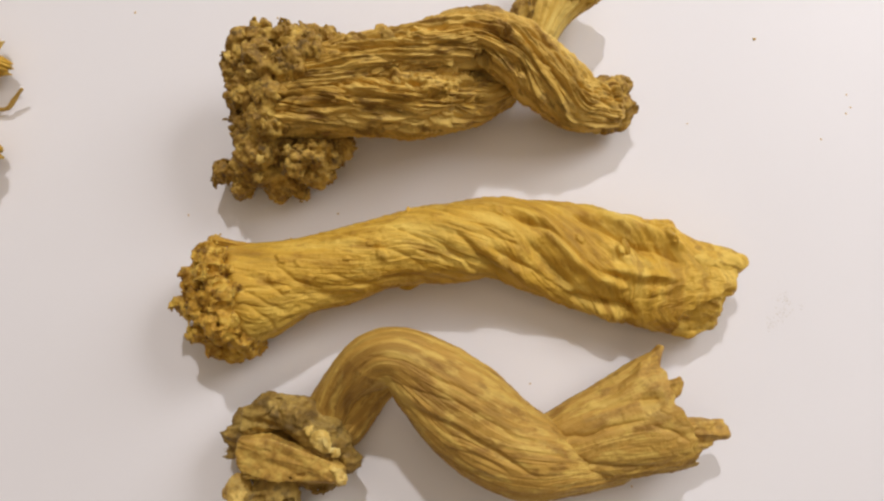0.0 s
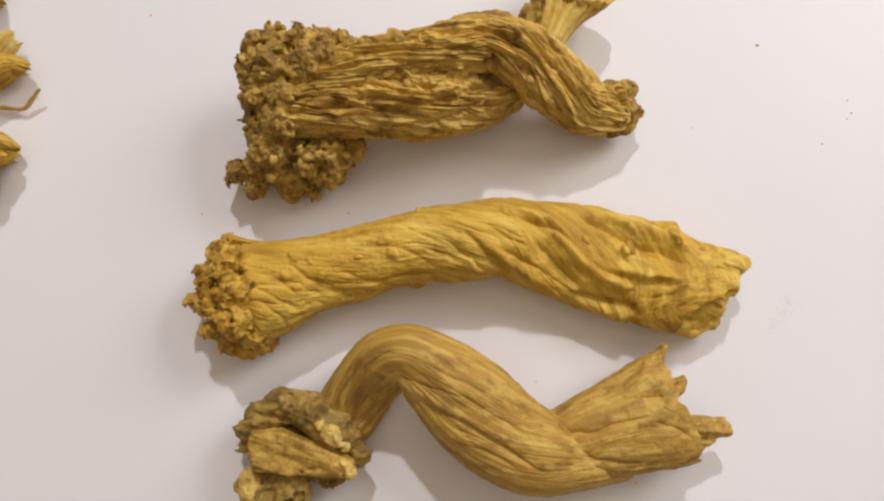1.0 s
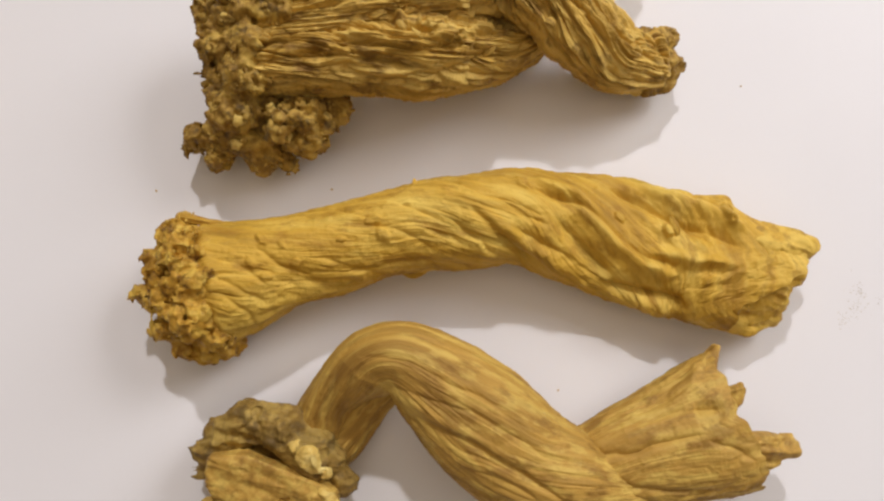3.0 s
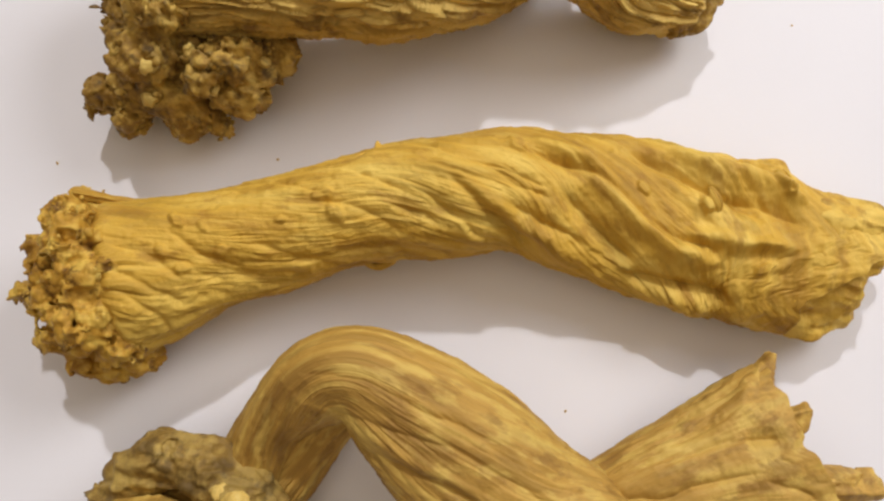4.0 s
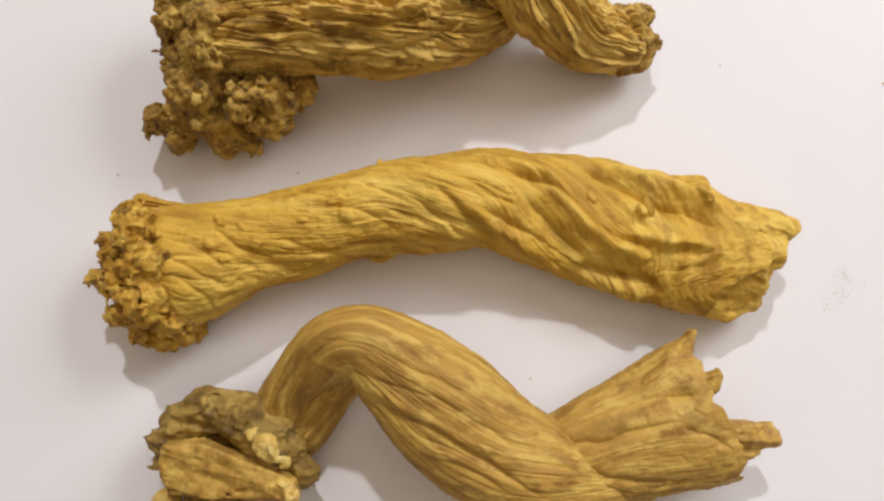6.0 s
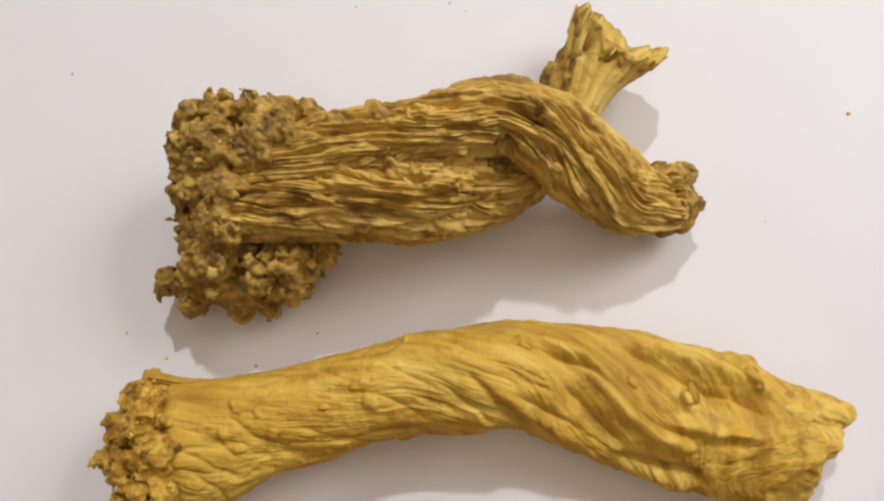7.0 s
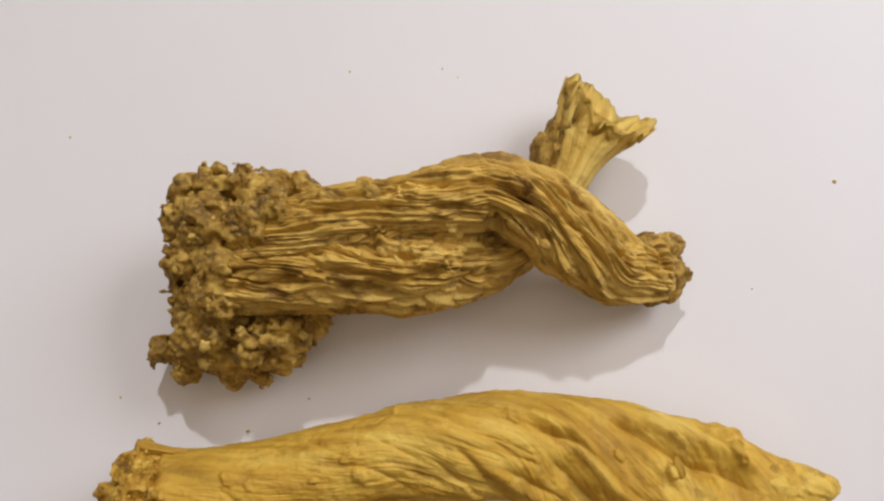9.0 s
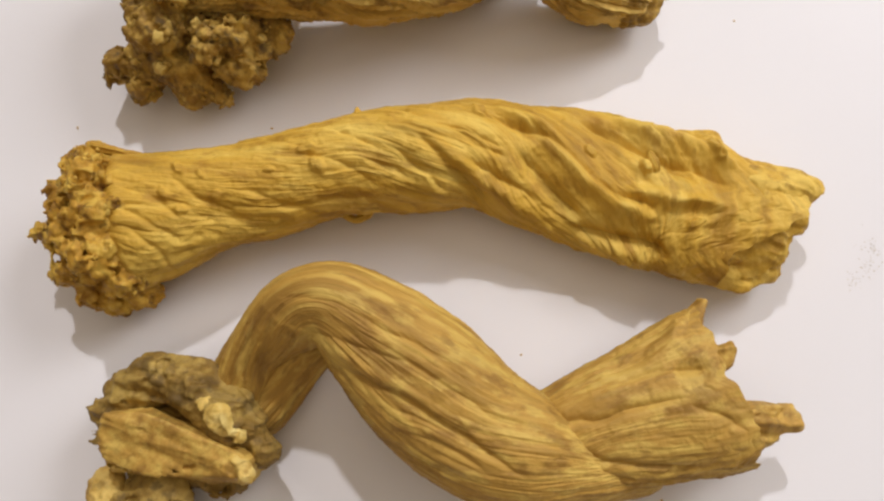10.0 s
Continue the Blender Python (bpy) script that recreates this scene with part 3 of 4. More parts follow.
# ---- the brown root with two twisted limbs ----
root = thing("dried_root", "brown wrinkled dried root with a warty crown and forked twisted limbs", "dried root", "dried roots")
root.location = (-0.0003, -0.0006, 0)
OVER_MARKS = [(0.224, 98, 0.359, 86, 0.8, -1.4), (0.359, 86, 0.476, 58, 0.8, -1.4), (0.269, 114, 0.46, 106, 0.7, -1.2), (0.457, 98, 0.604, 77, 0.7, -1.0),
              (0.604, 77, 0.751, 59, 0.7, -1.0), (0.544, 134, 0.666, 124, 0.6, -0.9), (0.666, 124, 0.771, 106, 0.6, -0.9), (0.498, 75, 0.643, 39, 0.9, 1.0),
              (0.643, 39, 0.748, 33, 0.9, 1.0), (0.653, 116, 0.808, 100, 0.5, -0.8), (0.808, 100, 0.91, 73, 0.5, -0.8), (0.601, 109, 0.622, 108, 1.0, 0.8),
              (0.859, 141, 0.997, 107, 0.6, -0.9), (0.898, 109, 1.0, 55, 0.6, -0.9), (0.147, 141, 0.23, 135, 0.7, 0.9)]
SCARS = [(-1.5, 61.2, 1.6, 1.1, 10), (5.7, 64.8, 1.2, 0.9, 30), (-3.5, 63.6, 1.5, 1.0, 0), (-12.7, 73.6, 0.8, 1.0, 10), (-8.4, 63.9, 1.6, 1.0, -30), (13.9, 71.9, 0.8, -1.3, 40), (12.4, 73.4, 1.2, 0.7, -30),
         (-18.6, 71.4, 1.0, 0.9, 5), (24.0, 66.6, 0.7, 0.6, -40), (-6.9, 58.4, 0.9, 0.7, 20), (2.4, 61.6, 1.4, 1.0, 60), (-5.0, 72.0, 1.3, 0.8, 15), (-22.0, 57.5, 1.0, 0.6, 5),
         (-5.4, 61.2, 0.9, -1.4, 0), (-10.0, 63.9, 1.0, 0.9, 80), (1.6, 65.6, 1.3, 1.0, 20), (8.6, 66.6, 1.5, -2.0, 15), (0.6, 59.4, 1.0, 0.9, 0)]
UNDER_MARKS = [(0.107, 63, 0.296, 64, 0.8, -1.3), (0.296, 64, 0.424, 43, 0.8, -1.3), (0.12, 110, 0.316, 103, 0.7, -1.1), (0.163, 133, 0.296, 132, 0.7, -1.0),
               (0.296, 132, 0.421, 134, 0.7, -1.0), (0.39, 62, 0.5, 70, 0.9, -1.6), (0.5, 70, 0.613, 83, 0.9, -1.6), (0.511, 119, 0.57, 114, 1.0, -1.5), (0.276, 90, 0.371, 83, 0.9, 0.9)]
WRINKLES = [(2.2, 38, 0.07, 0.16), (4.6, 65, 0.13, 0.17), (8, 95, 0.12, 0.2), (14, 150, 0.07, 0.26), (24, 280, 0.035, 0.3)]
OVER_LINES = [(0.5, -1, 5.3, 75.6, 12.8, 73.7, 19.1, 69.8, 25, 65.3, 30.8, 60.7), (0.5, -0.9, 8.4, 77.8, 16.8, 75.2, 23.2, 71.2, 28.6, 65.7, 33.4, 61.6),
              (0.7, -1.2, 3.1, 71.2, 6.8, 70.4, 13, 68.1, 17.7, 66.3, 22, 63), (0.5, -0.8, 14.5, 76.6, 23.1, 75, 28.3, 69.8),
              (0.5, 0.9, -8.6, 67.3, -5.6, 68.7, -3.1, 69.3, -0.5, 68.7, 2.5, 67.5), (0.5, -0.8, 16.7, 73.4, 21.5, 68.6, 26.9, 63.3), (0.6, -0.8, 29.7, 68.4, 34.5, 64.2, 39.3, 59.7),
              (0.6, -0.9, 35.4, 71.3, 38.7, 66.4, 41.7, 60.6)]
UNDER_LINES = [(0.9, -2.4, -6.6, 66.4, -0.5, 68.4, 6.1, 69.1, 11.9, 68.1), (0.6, -1.6, -9.6, 53.3, -3.3, 54.5, 2, 56.9, 6.4, 60, 9.7, 61.9),
               (0.6, -1.3, -25, 67.4, -17, 69.6, -10.1, 70.3), (0.5, -1.3, -16.5, 63.8, -10.9, 64.2), (0.5, -0.9, -30.9, 63.8, -32.9, 59.6, -36.2, 55.7),
               (0.5, -0.9, -27.9, 62, -30.5, 58.1, -33.8, 55.3), (0.6, -1, -28.3, 56.4, -22.4, 58.6, -15, 59.1), (0.5, -0.8, -22.6, 55.5, -13.6, 56.7, -6.3, 55.9),
               (0.7, -1.3, -15.6, 53.8, -12.7, 53.3, -9, 53.1)]
strand("limb", [(-38.8, 62.1, 15, 4.2, 6), (-29.7, 65.3, 18, 6.2, 7), (-15.5, 68.7, 20, 6.3, 7.5), (-7.4, 70.1, 20.5, 5.8, 7.5), (0.7, 72.0, 21.5, 6.1, 7), (8.7, 73.4, 21, 6.8, 7),
                (17.1, 71.2, 18.5, 7.4, 7), (24.3, 66.9, 15, 7.6, 7), (31.3, 63.2, 10, 7.0, 7), (37.2, 63.2, 7.5, 6.1, 6.5), (40.6, 63.9, 6.8, 6.4, 6.5), (43.4, 64.3, 6.6, 5.8, 6)],
       -0.5, WRINKLES, BROWN, root, 21, rings=540, around=310, ends=(0.004, 0.004), marks=OVER_MARKS, bumps=SCARS, lines=OVER_LINES, label="limb crossing over the other", rough=0.18, warp=0.34, coarse=(0.86, 0.45))
strand("limb", [(-40.1, 57.8, 15, 5.0, 8), (-32.0, 59.0, 17, 6.6, 8.5), (-19.9, 60.4, 16, 7.3, 9.5), (-7.5, 60.9, 15.5, 7.7, 10), (0.8, 62.6, 13.5, 7.5, 9), (9.6, 65.4, 9.5, 6.5, 6.5),
                (17.0, 71.2, 7, 5.0, 5.5), (21.8, 78.0, 6.5, 4.2, 4.5), (23.6, 81.6, 7.0, 3.2, 3.8)],
       -0.3, WRINKLES, BROWN, root, 31, rings=540, around=310, ends=(0.004, 0.003), marks=UNDER_MARKS, bumps=SCARS, lines=UNDER_LINES, label="limb passing under the other", rough=0.18, warp=0.34)
strand("torn_flare", [(21.5, 76.0, 7, 4.0, 4.2), (24.0, 81.0, 8, 4.2, 4.6), (26.0, 85.5, 9, 5.2, 5.0), (28.6, 90.5, 10.5, 7.6, 5.2), (33.0, 96.6, 13, 9.8, 5.8)], 0.04, [(3, 30, 0.05, 0.16), (8, 60, 0.04, 0.2), (18, 150, 0.02, 0.25)],
       FLARE, root, 36, rings=260, around=220, ends=(0.003, 0.0), ragged=0.0026, hollow=0.012, rough=0.1, warp=0.2, flutes=(0.1, 13, 0.10), scoop=0.0045, label="pale fluted hollow end")
mass("bark_wing", [(19.6, 79, 6, 3.0, 20.2, 87, 8, 2.4), (20.2, 87, 8, 2.4, 20.4, 91, 9, 1.2), (22.8, 81, 8, 2.4, 23.4, 90, 11, 2.2), (23.4, 90, 11, 2.2, 23.4, 95.4, 12.5, 1.3)], BROWN_CORE, root, "dark rough bark along the fluted end", blend=1.4,
     knobs=((2.2, 0.4),), folds=((2.4, 0.7), (1.1, 0.3)), fibre=(0.1, 1, 0.2), seed=37)
crown(root, [(-43.6, 73.6, 18.5, 3.2), (-40.1, 74.8, 19, 2.0), (-34.5, 74.5, 19, 2.3), (-29.9, 75.0, 18.5, 2.1), (-25.2, 74.8, 17.5, 1.9), (-45.4, 69.0, 17, 3.4),
             (-39.2, 67.0, 22, 4.0), (-32.2, 66.9, 23, 3.7), (-42.5, 61.5, 19, 3.4), (-37.4, 60.0, 23, 2.6), (-43.8, 55.5, 15, 3.0), (-38, 55.2, 20, 3.8),
             (-41, 50.4, 16, 3.9), (-49.4, 46.4, 7, 2.7), (-46.0, 45.0, 7, 2.6), (-40, 46.6, 10, 3.5), (-37.4, 43.4, 6.5, 2.6), (-32.6, 42.4, 5, 2.0), (-31.5, 48.8, 14, 4.1),
             (-26.9, 50.9, 12, 3.4), (-24.2, 52.3, 10, 2.5), (-28.6, 46.4, 9, 2.8), (-29.7, 70.8, 21, 3.9), (-39.2, 63.4, 15, 7.2), (-38.5, 53.6, 12, 7.2), (-37.5, 71.6, 16, 4.2), (-27.2, 69.5, 24.2, 2.0), (-36, 48.5, 9, 4.4), (-43.3, 49.5, 9, 4.0)],
      BROWN_CORE, BROWN_BUD, 41, 8, 16, "dark warty crown", size=(0.16, 0.38))
mass("limb_tip", [(38.8, 67.2, 7, 3.4, 42.6, 68.2, 7.4, 2.3), (39.8, 63.4, 6.5, 4.6, 43.0, 62.8, 6.3, 3.0), (39.8, 60.4, 5.5, 3.2, 42.4, 59.8, 5, 2.0)], BROWN_CORE, root, "dark knobbly tip", blend=1.0,
     knobs=((2.4, 0.8),), folds=((2.6, 0.7), (1.2, 0.35)), fibre=(1, 0.1, 0), seed=33)
sliver("scar_ring", [(-5.3 + (1.8 + 0.4 * math.sin(3 * a)) * math.cos(a), 61.1 + 1.3 * math.sin(a), 24.9 + 0.4 * math.sin(2 * a), 0.45 + 0.15 * math.sin(2 * a), 0.7) for a in (k * math.pi / 6 for k in range(13))], BROWN_BUD, root, 90, "pale ring-shaped scar")

for k, (x, y, z, r) in enumerate([(5.9, 65.3, 17.6, 1.5), (-1.0, 61.6, 22.6, 1.3), (2.2, 65.6, 20.0, 1.1), (0.8, 59.7, 21.6, 0.9), (-11.3, 71.6, 26.4, 1.3)]):
    mass("wart", [(x, y, z, r, x + 0.5, y - 0.3, z + 0.2, r * 0.8)], BROWN_BUD if k else BROWN_CORE, root, "round olive wart" if k == 0 else "", knobs=((1.4, 0.4),), folds=((0.9, 0.2),), cell=0.2, seed=92 + k)
for k, (x, y, z, turn, size) in enumerate([(-3.2, 68.4, 24.6, 20, 2.6), (0.4, 66.8, 22.6, -12, 2.0), (-8.2, 65.4, 24.4, 10, 2.0), (-9.2, 62.2, 25.3, -75, 1.4), (-13.6, 64.8, 24.6, 5, 1.8), (-10.8, 54.2, 19.5, -8, 2.2), (6.8, 61.2, 17.6, 35, 1.8), (-23.0, 69.6, 24.6, 40, 2.0), (17.6, 64.8, 21.6, -60, 1.3), (24.9, 68.0, 21.6, -50, 1.1)]):
    c, n = math.cos(radians(turn)) * size, math.sin(radians(turn)) * size
    sliver("bark_flake", [(x - c, y - n, z - 0.5, 0.5, 0.4), (x - 0.3 * c + 0.2 * n, y - 0.3 * n - 0.2 * c, z + 0.2, 0.8, 0.4), (x + 0.4 * c, y + 0.4 * n, z + 0.3, 0.7, 0.35), (x + c, y + n, z - 0.3, 0.4, 0.3)], BROWN, root, 120 + k)

# ---- the tan corkscrew root ----
root = thing("dried_root", "tan dried root coiled like a corkscrew with a torn end", "dried root", "dried roots")
COIL_LINES = [(0.8, -0.7, -7.3, -6.6, -0.35, -9.6, 5.7, -12.9, 12.9, -17.4, 19.2, -20.5),
              (0.4, -0.25, -16.4, 3.7, -7.2, 2.2, 0.8, -1.7, 8.7, -5.1), (0.4, -0.3, -14.7, -0.3, -5.5, -3.2, 2.5, -5.5, 10.4, -9.9, 16.8, -14.2),
              (0.4, -0.25, -4, 0.7, 4, -3, 12, -8.1), (0.5, -0.3, 1, -10, 8.9, -14.4, 16.8, -19.6), (0.5, -0.35, 4.2, -15.3, 8.9, -17.4, 13.7, -20.4),
              (0.8, 0.35, -17.5, 0.2, -11.2, -2, -3.8, -6.2, 4.1, -10.3, 12, -15.1)]
FLARE_LINES = [(0.6, -0.8, 21.4, -13.5, 29.3, -12.8, 35.7, -11.1, 41.7, -9.6), (0.6, -0.9, 24.5, -15.7, 30.2, -18.7, 35.9, -19.4, 43.8, -18.9), (0.6, -0.7, 32.1, -5.8, 40.3, -2.4),
               (1, -1.3, 41.6, -5.1, 46.6, -4.4), (0.5, -0.6, 25.3, -17.3, 30.3, -20.8, 35.5, -21.1), (0.5, -0.5, 28, -8.3, 35.2, -6.6, 40.8, -5.3),
               (1, 0.7, 37.8, -4.1, 42.1, -0.7, 44.5, 2), (0.7, -0.7, 43.7, -10.5, 48.5, -11.6, 52, -13.5)]
FINE_WRINKLES = [(1.6, 24, 0.018, 0.18), (4, 45, 0.018, 0.18), (9, 80, 0.02, 0.2), (18, 150, 0.016, 0.26), (32, 320, 0.009, 0.35)]
strand("body", [(-29.6, -15.5, 5.5, 5.2, 5.2), (-25.9, -9.1, 6.0, 5.1, 5.8), (-21.8, -2.6, 8.6, 4.9, 6.6), (-15.7, 2.4, 12.4, 6.3, 7.6), (-9.1, 3.3, 15.6, 6.7, 7.5),
                (-2.4, -1.3, 15.6, 8.9, 8), (5.2, -8.2, 14, 10.5, 8), (12.7, -14.4, 12, 10.3, 8), (20.1, -18.1, 10.5, 9.3, 8), (27.6, -20.1, 8.5, 6.1, 6.5),
                (35.4, -21.1, 6, 3.7, 5), (42.0, -21.8, 4.5, 2.0, 3.5)],
       0.35, FINE_WRINKLES, TAN, root, 51, rings=540, around=290, ends=(0.004, 0.004), lines=COIL_LINES, rough=0.08, warp=0.2)
strand("inner_fold", [(-25.0, -16.5, 4, 4.4, 4), (-20.4, -9.0, 4.2, 5.0, 4.4), (-15.6, -2.4, 5.5, 5.0, 5.0), (-9.5, 0.6, 8, 4.2, 4.2)], -0.1, [(3, 40, 0.05, 0.2), (8, 80, 0.05, 0.22), (18, 160, 0.025, 0.3)], TAN, root, 55,
       rings=240, around=180, rough=0.08, warp=0.2, label="shaded fibrous fold under the coil")
strand("limb", [(14.4, -21.0, 6, 4.5, 5), (21.7, -18.4, 7.5, 7.6, 6), (31.4, -13.9, 9, 9.4, 7), (38.7, -11.4, 9.5, 11.2, 7), (46.0, -8.6, 10, 12.8, 7), (51.6, -6.6, 10, 13.0, 6.5)],
       -0.05, FINE_WRINKLES, TAN, root, 58, rings=380, around=290, ends=(0.004, 0.0), ragged=0.003, hollow=0.006, rough=0.09, warp=0.25, coarse=(0.8, 0.3), lines=FLARE_LINES, label="flared limb with a torn pale end")
mass("torn_tip", [(40.0, -3.8, 10.5, 4.2, 44.0, 0.8, 11.5, 2.5), (44.0, 0.8, 11.5, 2.5, 47.8, 5.6, 10.2, 0.9)], TAN, root, "pale curled tip", blend=2.0, folds=((2.8, 0.5), (1.2, 0.25)), fibre=(0.65, 0.75, 0), seed=64)
mass("torn_tip", [(47.5, -13.0, 9.5, 4.4, 55.5, -12.2, 10, 2.4), (55.5, -12.2, 10, 2.4, 60.6, -12.0, 9.0, 1.5), (60.6, -12.0, 9.0, 1.5, 61.6, -13.4, 8, 0.9), (46.5, -17.0, 8.2, 3.8, 57.0, -14.4, 8.2, 1.5)], TAN, root, "tan curled tip", blend=2.0, folds=((2.8, 0.5), (1.2, 0.25)), fibre=(1, 0, 0), seed=65)
mass("torn_tip", [(45.4, -4.8, 12, 2.6, 49.5, -3.2, 12.5, 1.4), (49.5, -3.2, 12.5, 1.4, 51.3, -0.9, 12.4, 0.7)], TAN, root, "pale torn edge", blend=2.0, folds=((2.0, 0.4), (1.0, 0.2)), fibre=(1, 0.3, 0), cell=0.22, seed=63)
RIM = [(-45.6, -14.8, 8, 2.4), (-42.6, -10.8, 9, 3.3), (-37.0, -8.3, 10.5, 3.4), (-30.5, -9.0, 11.5, 3.3), (-25.0, -13.0, 11.5, 3.4), (-20.8, -17.8, 9, 2.8)]
mass("crown_rim", [a + b for a, b in zip(RIM, RIM[1:])], TAN_CORE, root, "dark rolled rim of the crown", blend=1.5, knobs=((2.6, 0.6), (1.2, 0.25)), folds=((3.6, 0.9), (1.6, 0.45), (0.8, 0.18)), fibre=(1, -0.2, 0), pits=(3.2, 0.8, 0.3), seed=66)
SLAB_EDGE = [(-43.2, -13.6, -1, 0.15), (-40, -12.6, -0.15, 1), (-28.5, -15.4, 0.37, 0.93), (-20.3, -19.8, 0.75, 0.3), (-22.2, -22.8, 0.75, -0.6), (-28, -23.2, 0.05, -1), (-38, -22.2, -0.1, -1), (-42.6, -20.5, -0.9, -0.35)]
mass("crown_slab", [(-40, -17, 10, 5, -24, -20, 10, 5)], TAN, root, "split tan plank across the crown", planes=[(x, y, 10, nx, ny, 0.12) for x, y, nx, ny in SLAB_EDGE] + [(-36, -16, 15.6, 0.02, -0.28, 1), (-24, -19.5, 14.3, 0.35, -0.1, 1), (-32, -18, 5, 0, 0, -1)],
     cuts=[(-41, -20.6, 13.2, 1.0, -33.5, -21.6, 12.8, 0.8), (-33.5, -21.6, 13, 0.5, -29, -20.6, 13.6, 0.3)], folds=((3.4, 0.35), (1.3, 0.2), (0.6, 0.1)), fibre=(1, -0.35, 0), seed=67)
mass("crown_stub", [(-36, -24, 7, 4.5, -38.5, -29, 6.5, 5.6), (-38.5, -29, 6.5, 5.6, -41, -35, 6, 5.5), (-33.5, -26, 8, 2.5, -33.2, -32, 8, 2.6)], TAN_CORE, root, "dark hollow stub", cuts=[(-34.2, -28.8, 14, 1.9, -36, -30, 5, 1.2)],
     folds=((3.4, 0.6), (1.5, 0.3), (0.7, 0.14)), pits=(3.0, 0.9, 0.2), fibre=(0.4, 1, 0), seed=68)
mass("crown_knob", [(-44.0, -24.0, 8, 2.6, -43.4, -26.4, 8, 2.9), (-46.6, -25.6, 6, 1.4, -44.5, -25.5, 7, 1.8)], TAN_BUD, root, "ochre knob on the crown", knobs=((2.2, 0.4),), folds=((1.0, 0.2),), cell=0.22, seed=69)
mass("flake", [(-28.0, -11.6, 14.6, 1.0, -25.2, -13.6, 15.2, 1.6), (-25.2, -13.6, 15.2, 1.6, -22.6, -16.2, 14.2, 1.1)], FLESH, root, "pale yellow flake", folds=((1.8, 0.4), (0.8, 0.2)), cell=0.22, seed=70)
mass("flake", [(-22.6, -19.8, 13.6, 1.0, -21.2, -21.8, 13.0, 1.3)], FLESH, root, "pale yellow broken corner", folds=((1.6, 0.4), (0.8, 0.2)), cell=0.22, seed=71)
crown(root, [(-35.5, -10.5, 3.5, 3.2), (-27.0, -16.0, 3.5, 3.2), (-36.8, -20.5, 5.5, 4.6), (-28.0, -21.0, 5, 4.2)], TAN_CORE, TAN_BUD, 61, 1, 3, "dark split crown")

# ---- fragments at the edge of the paper ----
def fragment(name, points, material, seed, label, category, relief=WRINKLES, ends=(0.003, 0.002), torn=0.0):
    ob = strand(name, points, 0.2, relief, material, None, seed, 160, 110, (ends[0], 0.0) if torn else ends, rough=0.12, ragged=torn, hollow=torn, coarse=(0.4, 0.25) if torn else None)
    tagged(ob, label, category, "root fragments")
    return ob


fragment("root_fragment", [(-122.7, 94.1, 5, 4.9, 5), (-117.5, 92.4, 5, 4.5, 5), (-113.6, 90.8, 3, 2.6, 3)], BROWN, 101, "short brown dried root piece with a blunt end", "root piece", torn=0.003)
fragment("root_fragment", [(-120.2, 73.3, 7, 2.7, 4), (-112.4, 77.8, 6, 2.8, 4), (-107.9, 81.7, 5, 1.5, 2.5)], FLESH, 102, "pale yellow splinter of dried root", "root piece", torn=0.003)
fragment("root_fragment", [(-122.2, 72.9, 6, 5.5, 6), (-114.5, 71.9, 6, 4.7, 6), (-108.4, 73.4, 5, 3.0, 4), (-103.9, 72.9, 4, 1.4, 2)], OCHRE, 103, "wrinkled ochre root piece with a frayed tip", "root piece", torn=0.003)
fragment("twig", [(-121.6, 64.7, 1, 0.5, 0.5), (-112.9, 64.3, 1.6, 0.5, 0.5), (-106.6, 63.8, 1.8, 0.5, 0.5), (-104.5, 65.5, 2.5, 0.5, 0.5), (-101.6, 68.4, 4, 0.4, 0.4)],
         TAN_BUD, 104, "thin bent tan rootlet lying on paper", "twig", ends=(0.0005, 0.0005))
fragment("root_fragment", [(-118.3, 52.3, 7, 4.8, 7), (-111.5, 51.7, 7, 4.5, 7), (-106.7, 51.6, 6, 3.5, 5), (-104.2, 51.0, 5.5, 2.0, 3)], OCHRE, 105, "thick ochre root piece with a rough end", "root piece", torn=0.003)
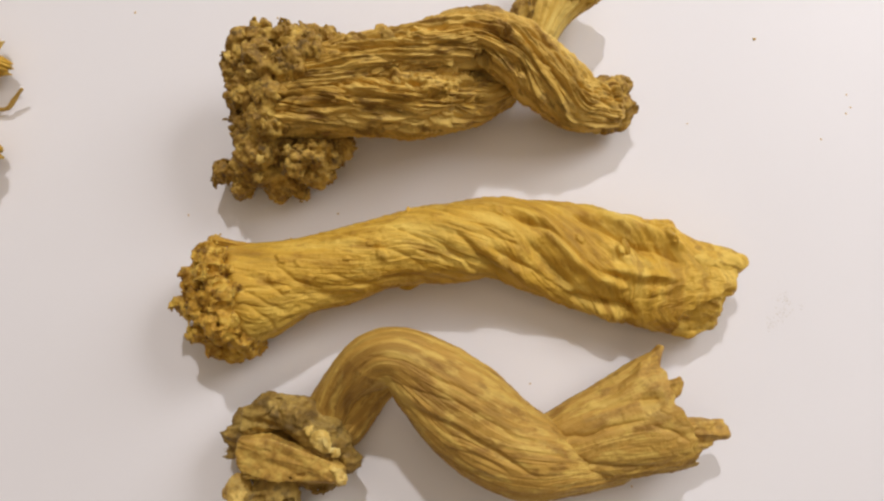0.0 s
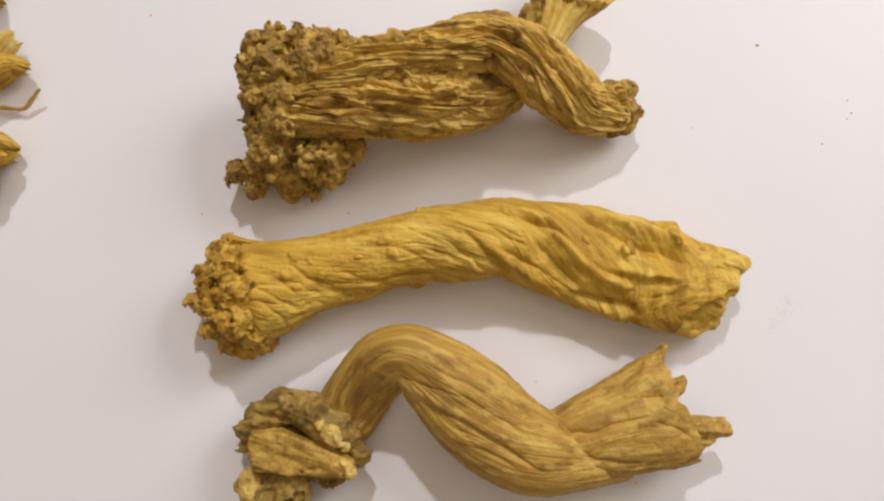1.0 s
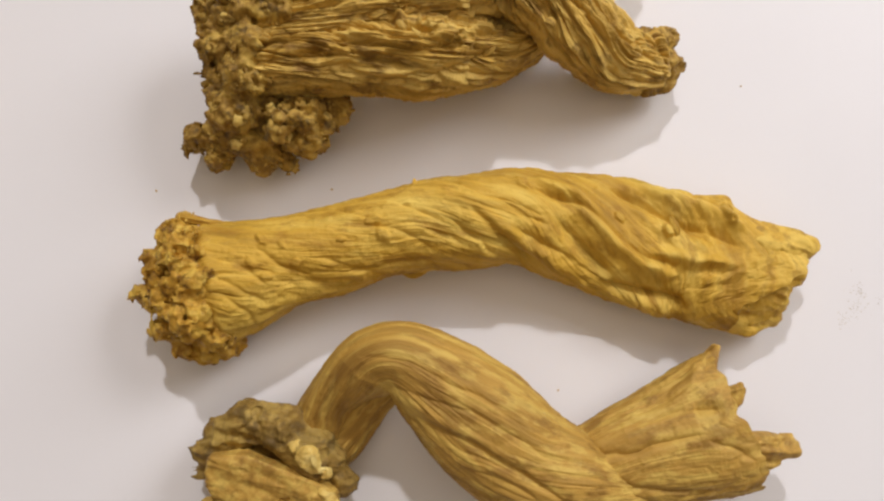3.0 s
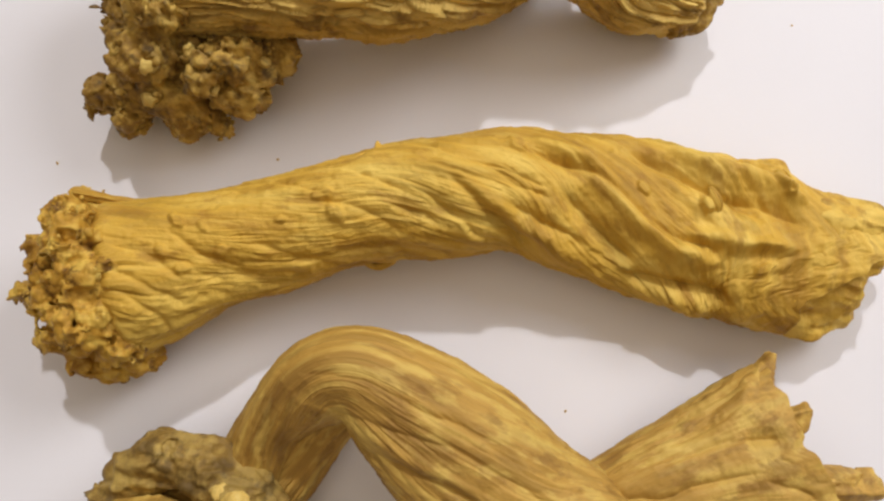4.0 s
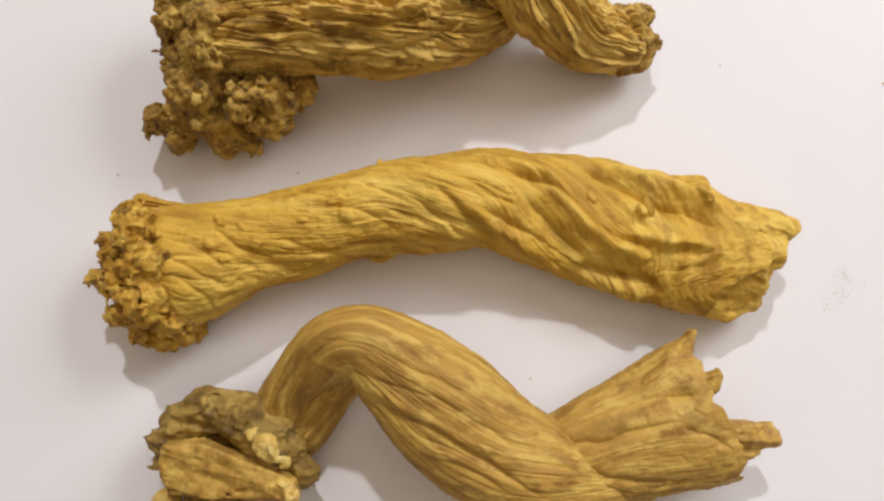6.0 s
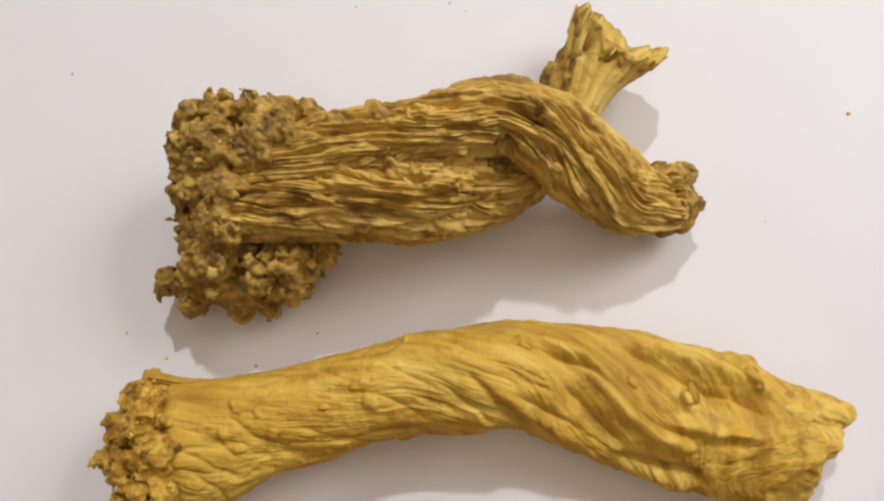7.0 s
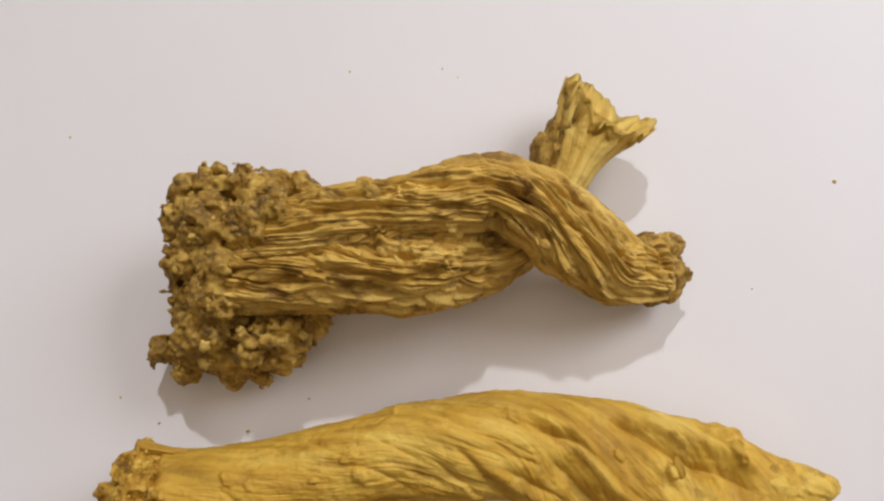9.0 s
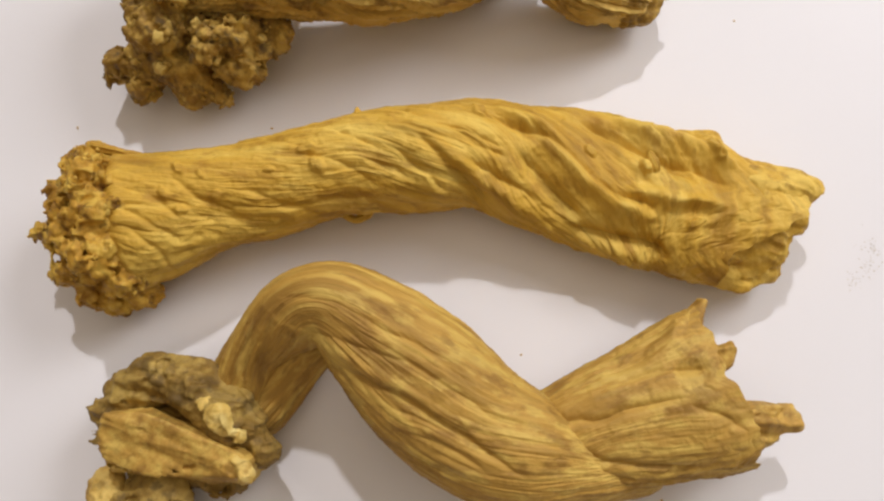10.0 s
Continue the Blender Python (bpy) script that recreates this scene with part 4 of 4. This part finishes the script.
fragment("root_fragment", [(-118.6, 44.6, 5, 3.5, 5), (-111.0, 43.0, 5, 2.7, 4), (-108.5, 42.6, 4, 1.3, 2.5)], BROWN, 106, "small brown root piece with a pointed tip", "root piece")

# ---- crumbs on the paper ----
CRUMBS = [(78.3, 82.9, 0.42), (100.1, 68.2, 0.3), (100.8, 64.9, 0.3), (99.6, 63.3, 0.3), (92.8, 56.7, 0.35), (60.3, 60.7, 0.25), (-77.4, 90.0, 0.35), (-61.0, 37.7, 0.35),
          (-25.0, 38.1, 0.3), (-53.1, 33.0, 0.3), (-20.3, 105.4, 0.3), (-1.0, 106.3, 0.3), (2.3, 104.5, 0.25), (-36.1, 31.9, 0.4), (20.4, -2.2, 0.25), (43.0, -25.1, 0.3)]
for k, (x, y, r) in enumerate(CRUMBS):
    v, f = nodule(2, 700 + k, 0.4, 0.3)
    p = v * np.array([r * 0.85, r * 0.6, r * 0.25]) * 0.001
    p[:, 2] -= p[:, 2].min() - 0.00002
    ob = new("crumb", mesh_of("crumb", p, f, p + k, BROWN))
    ob.matrix_world = pose(x * 0.001, y * 0.001, 0, 0, 0, k * 67)
    tagged(ob, "tiny brown crumb lying on white paper", "crumb", "crumbs on the paper")
rng = random.Random(5)
vs, fs, gs, n = [], [], [], 0
for x, y, spread in ((80.8, 17.5, 1.0), (79.8, 13.7, 0.9), (77.4, 11.9, 0.8), (82.3, 16.4, 2.0)):
    for _ in range(26):
        v, f = nodule(2, 800 + n % 5, 0.4, 0.3)
        r = rng.uniform(0.04, 0.11) * 0.001
        p = v * np.array([r * 1.5, r, r * 0.25])
        p[:, 2] -= p[:, 2].min() - 0.00002
        p[:, :2] += np.array([x + rng.gauss(0, spread), y + rng.gauss(0, spread)]) * 0.001
        vs.append(p), fs.append(f + n), gs.append(p)
        n += len(p)
DUST = bark("pale_dust", (0.55, 0.50, 0.42), (0.64, 0.60, 0.53), (0.72, 0.69, 0.63), 1.0, 0.3, 0.2, soil_amount=0.1)
tagged(new("dust", mesh_of("dust", np.concatenate(vs), np.concatenate(fs), np.concatenate(gs), DUST)), "smudge of pale tan root dust on paper", "dust", kind="stuff")
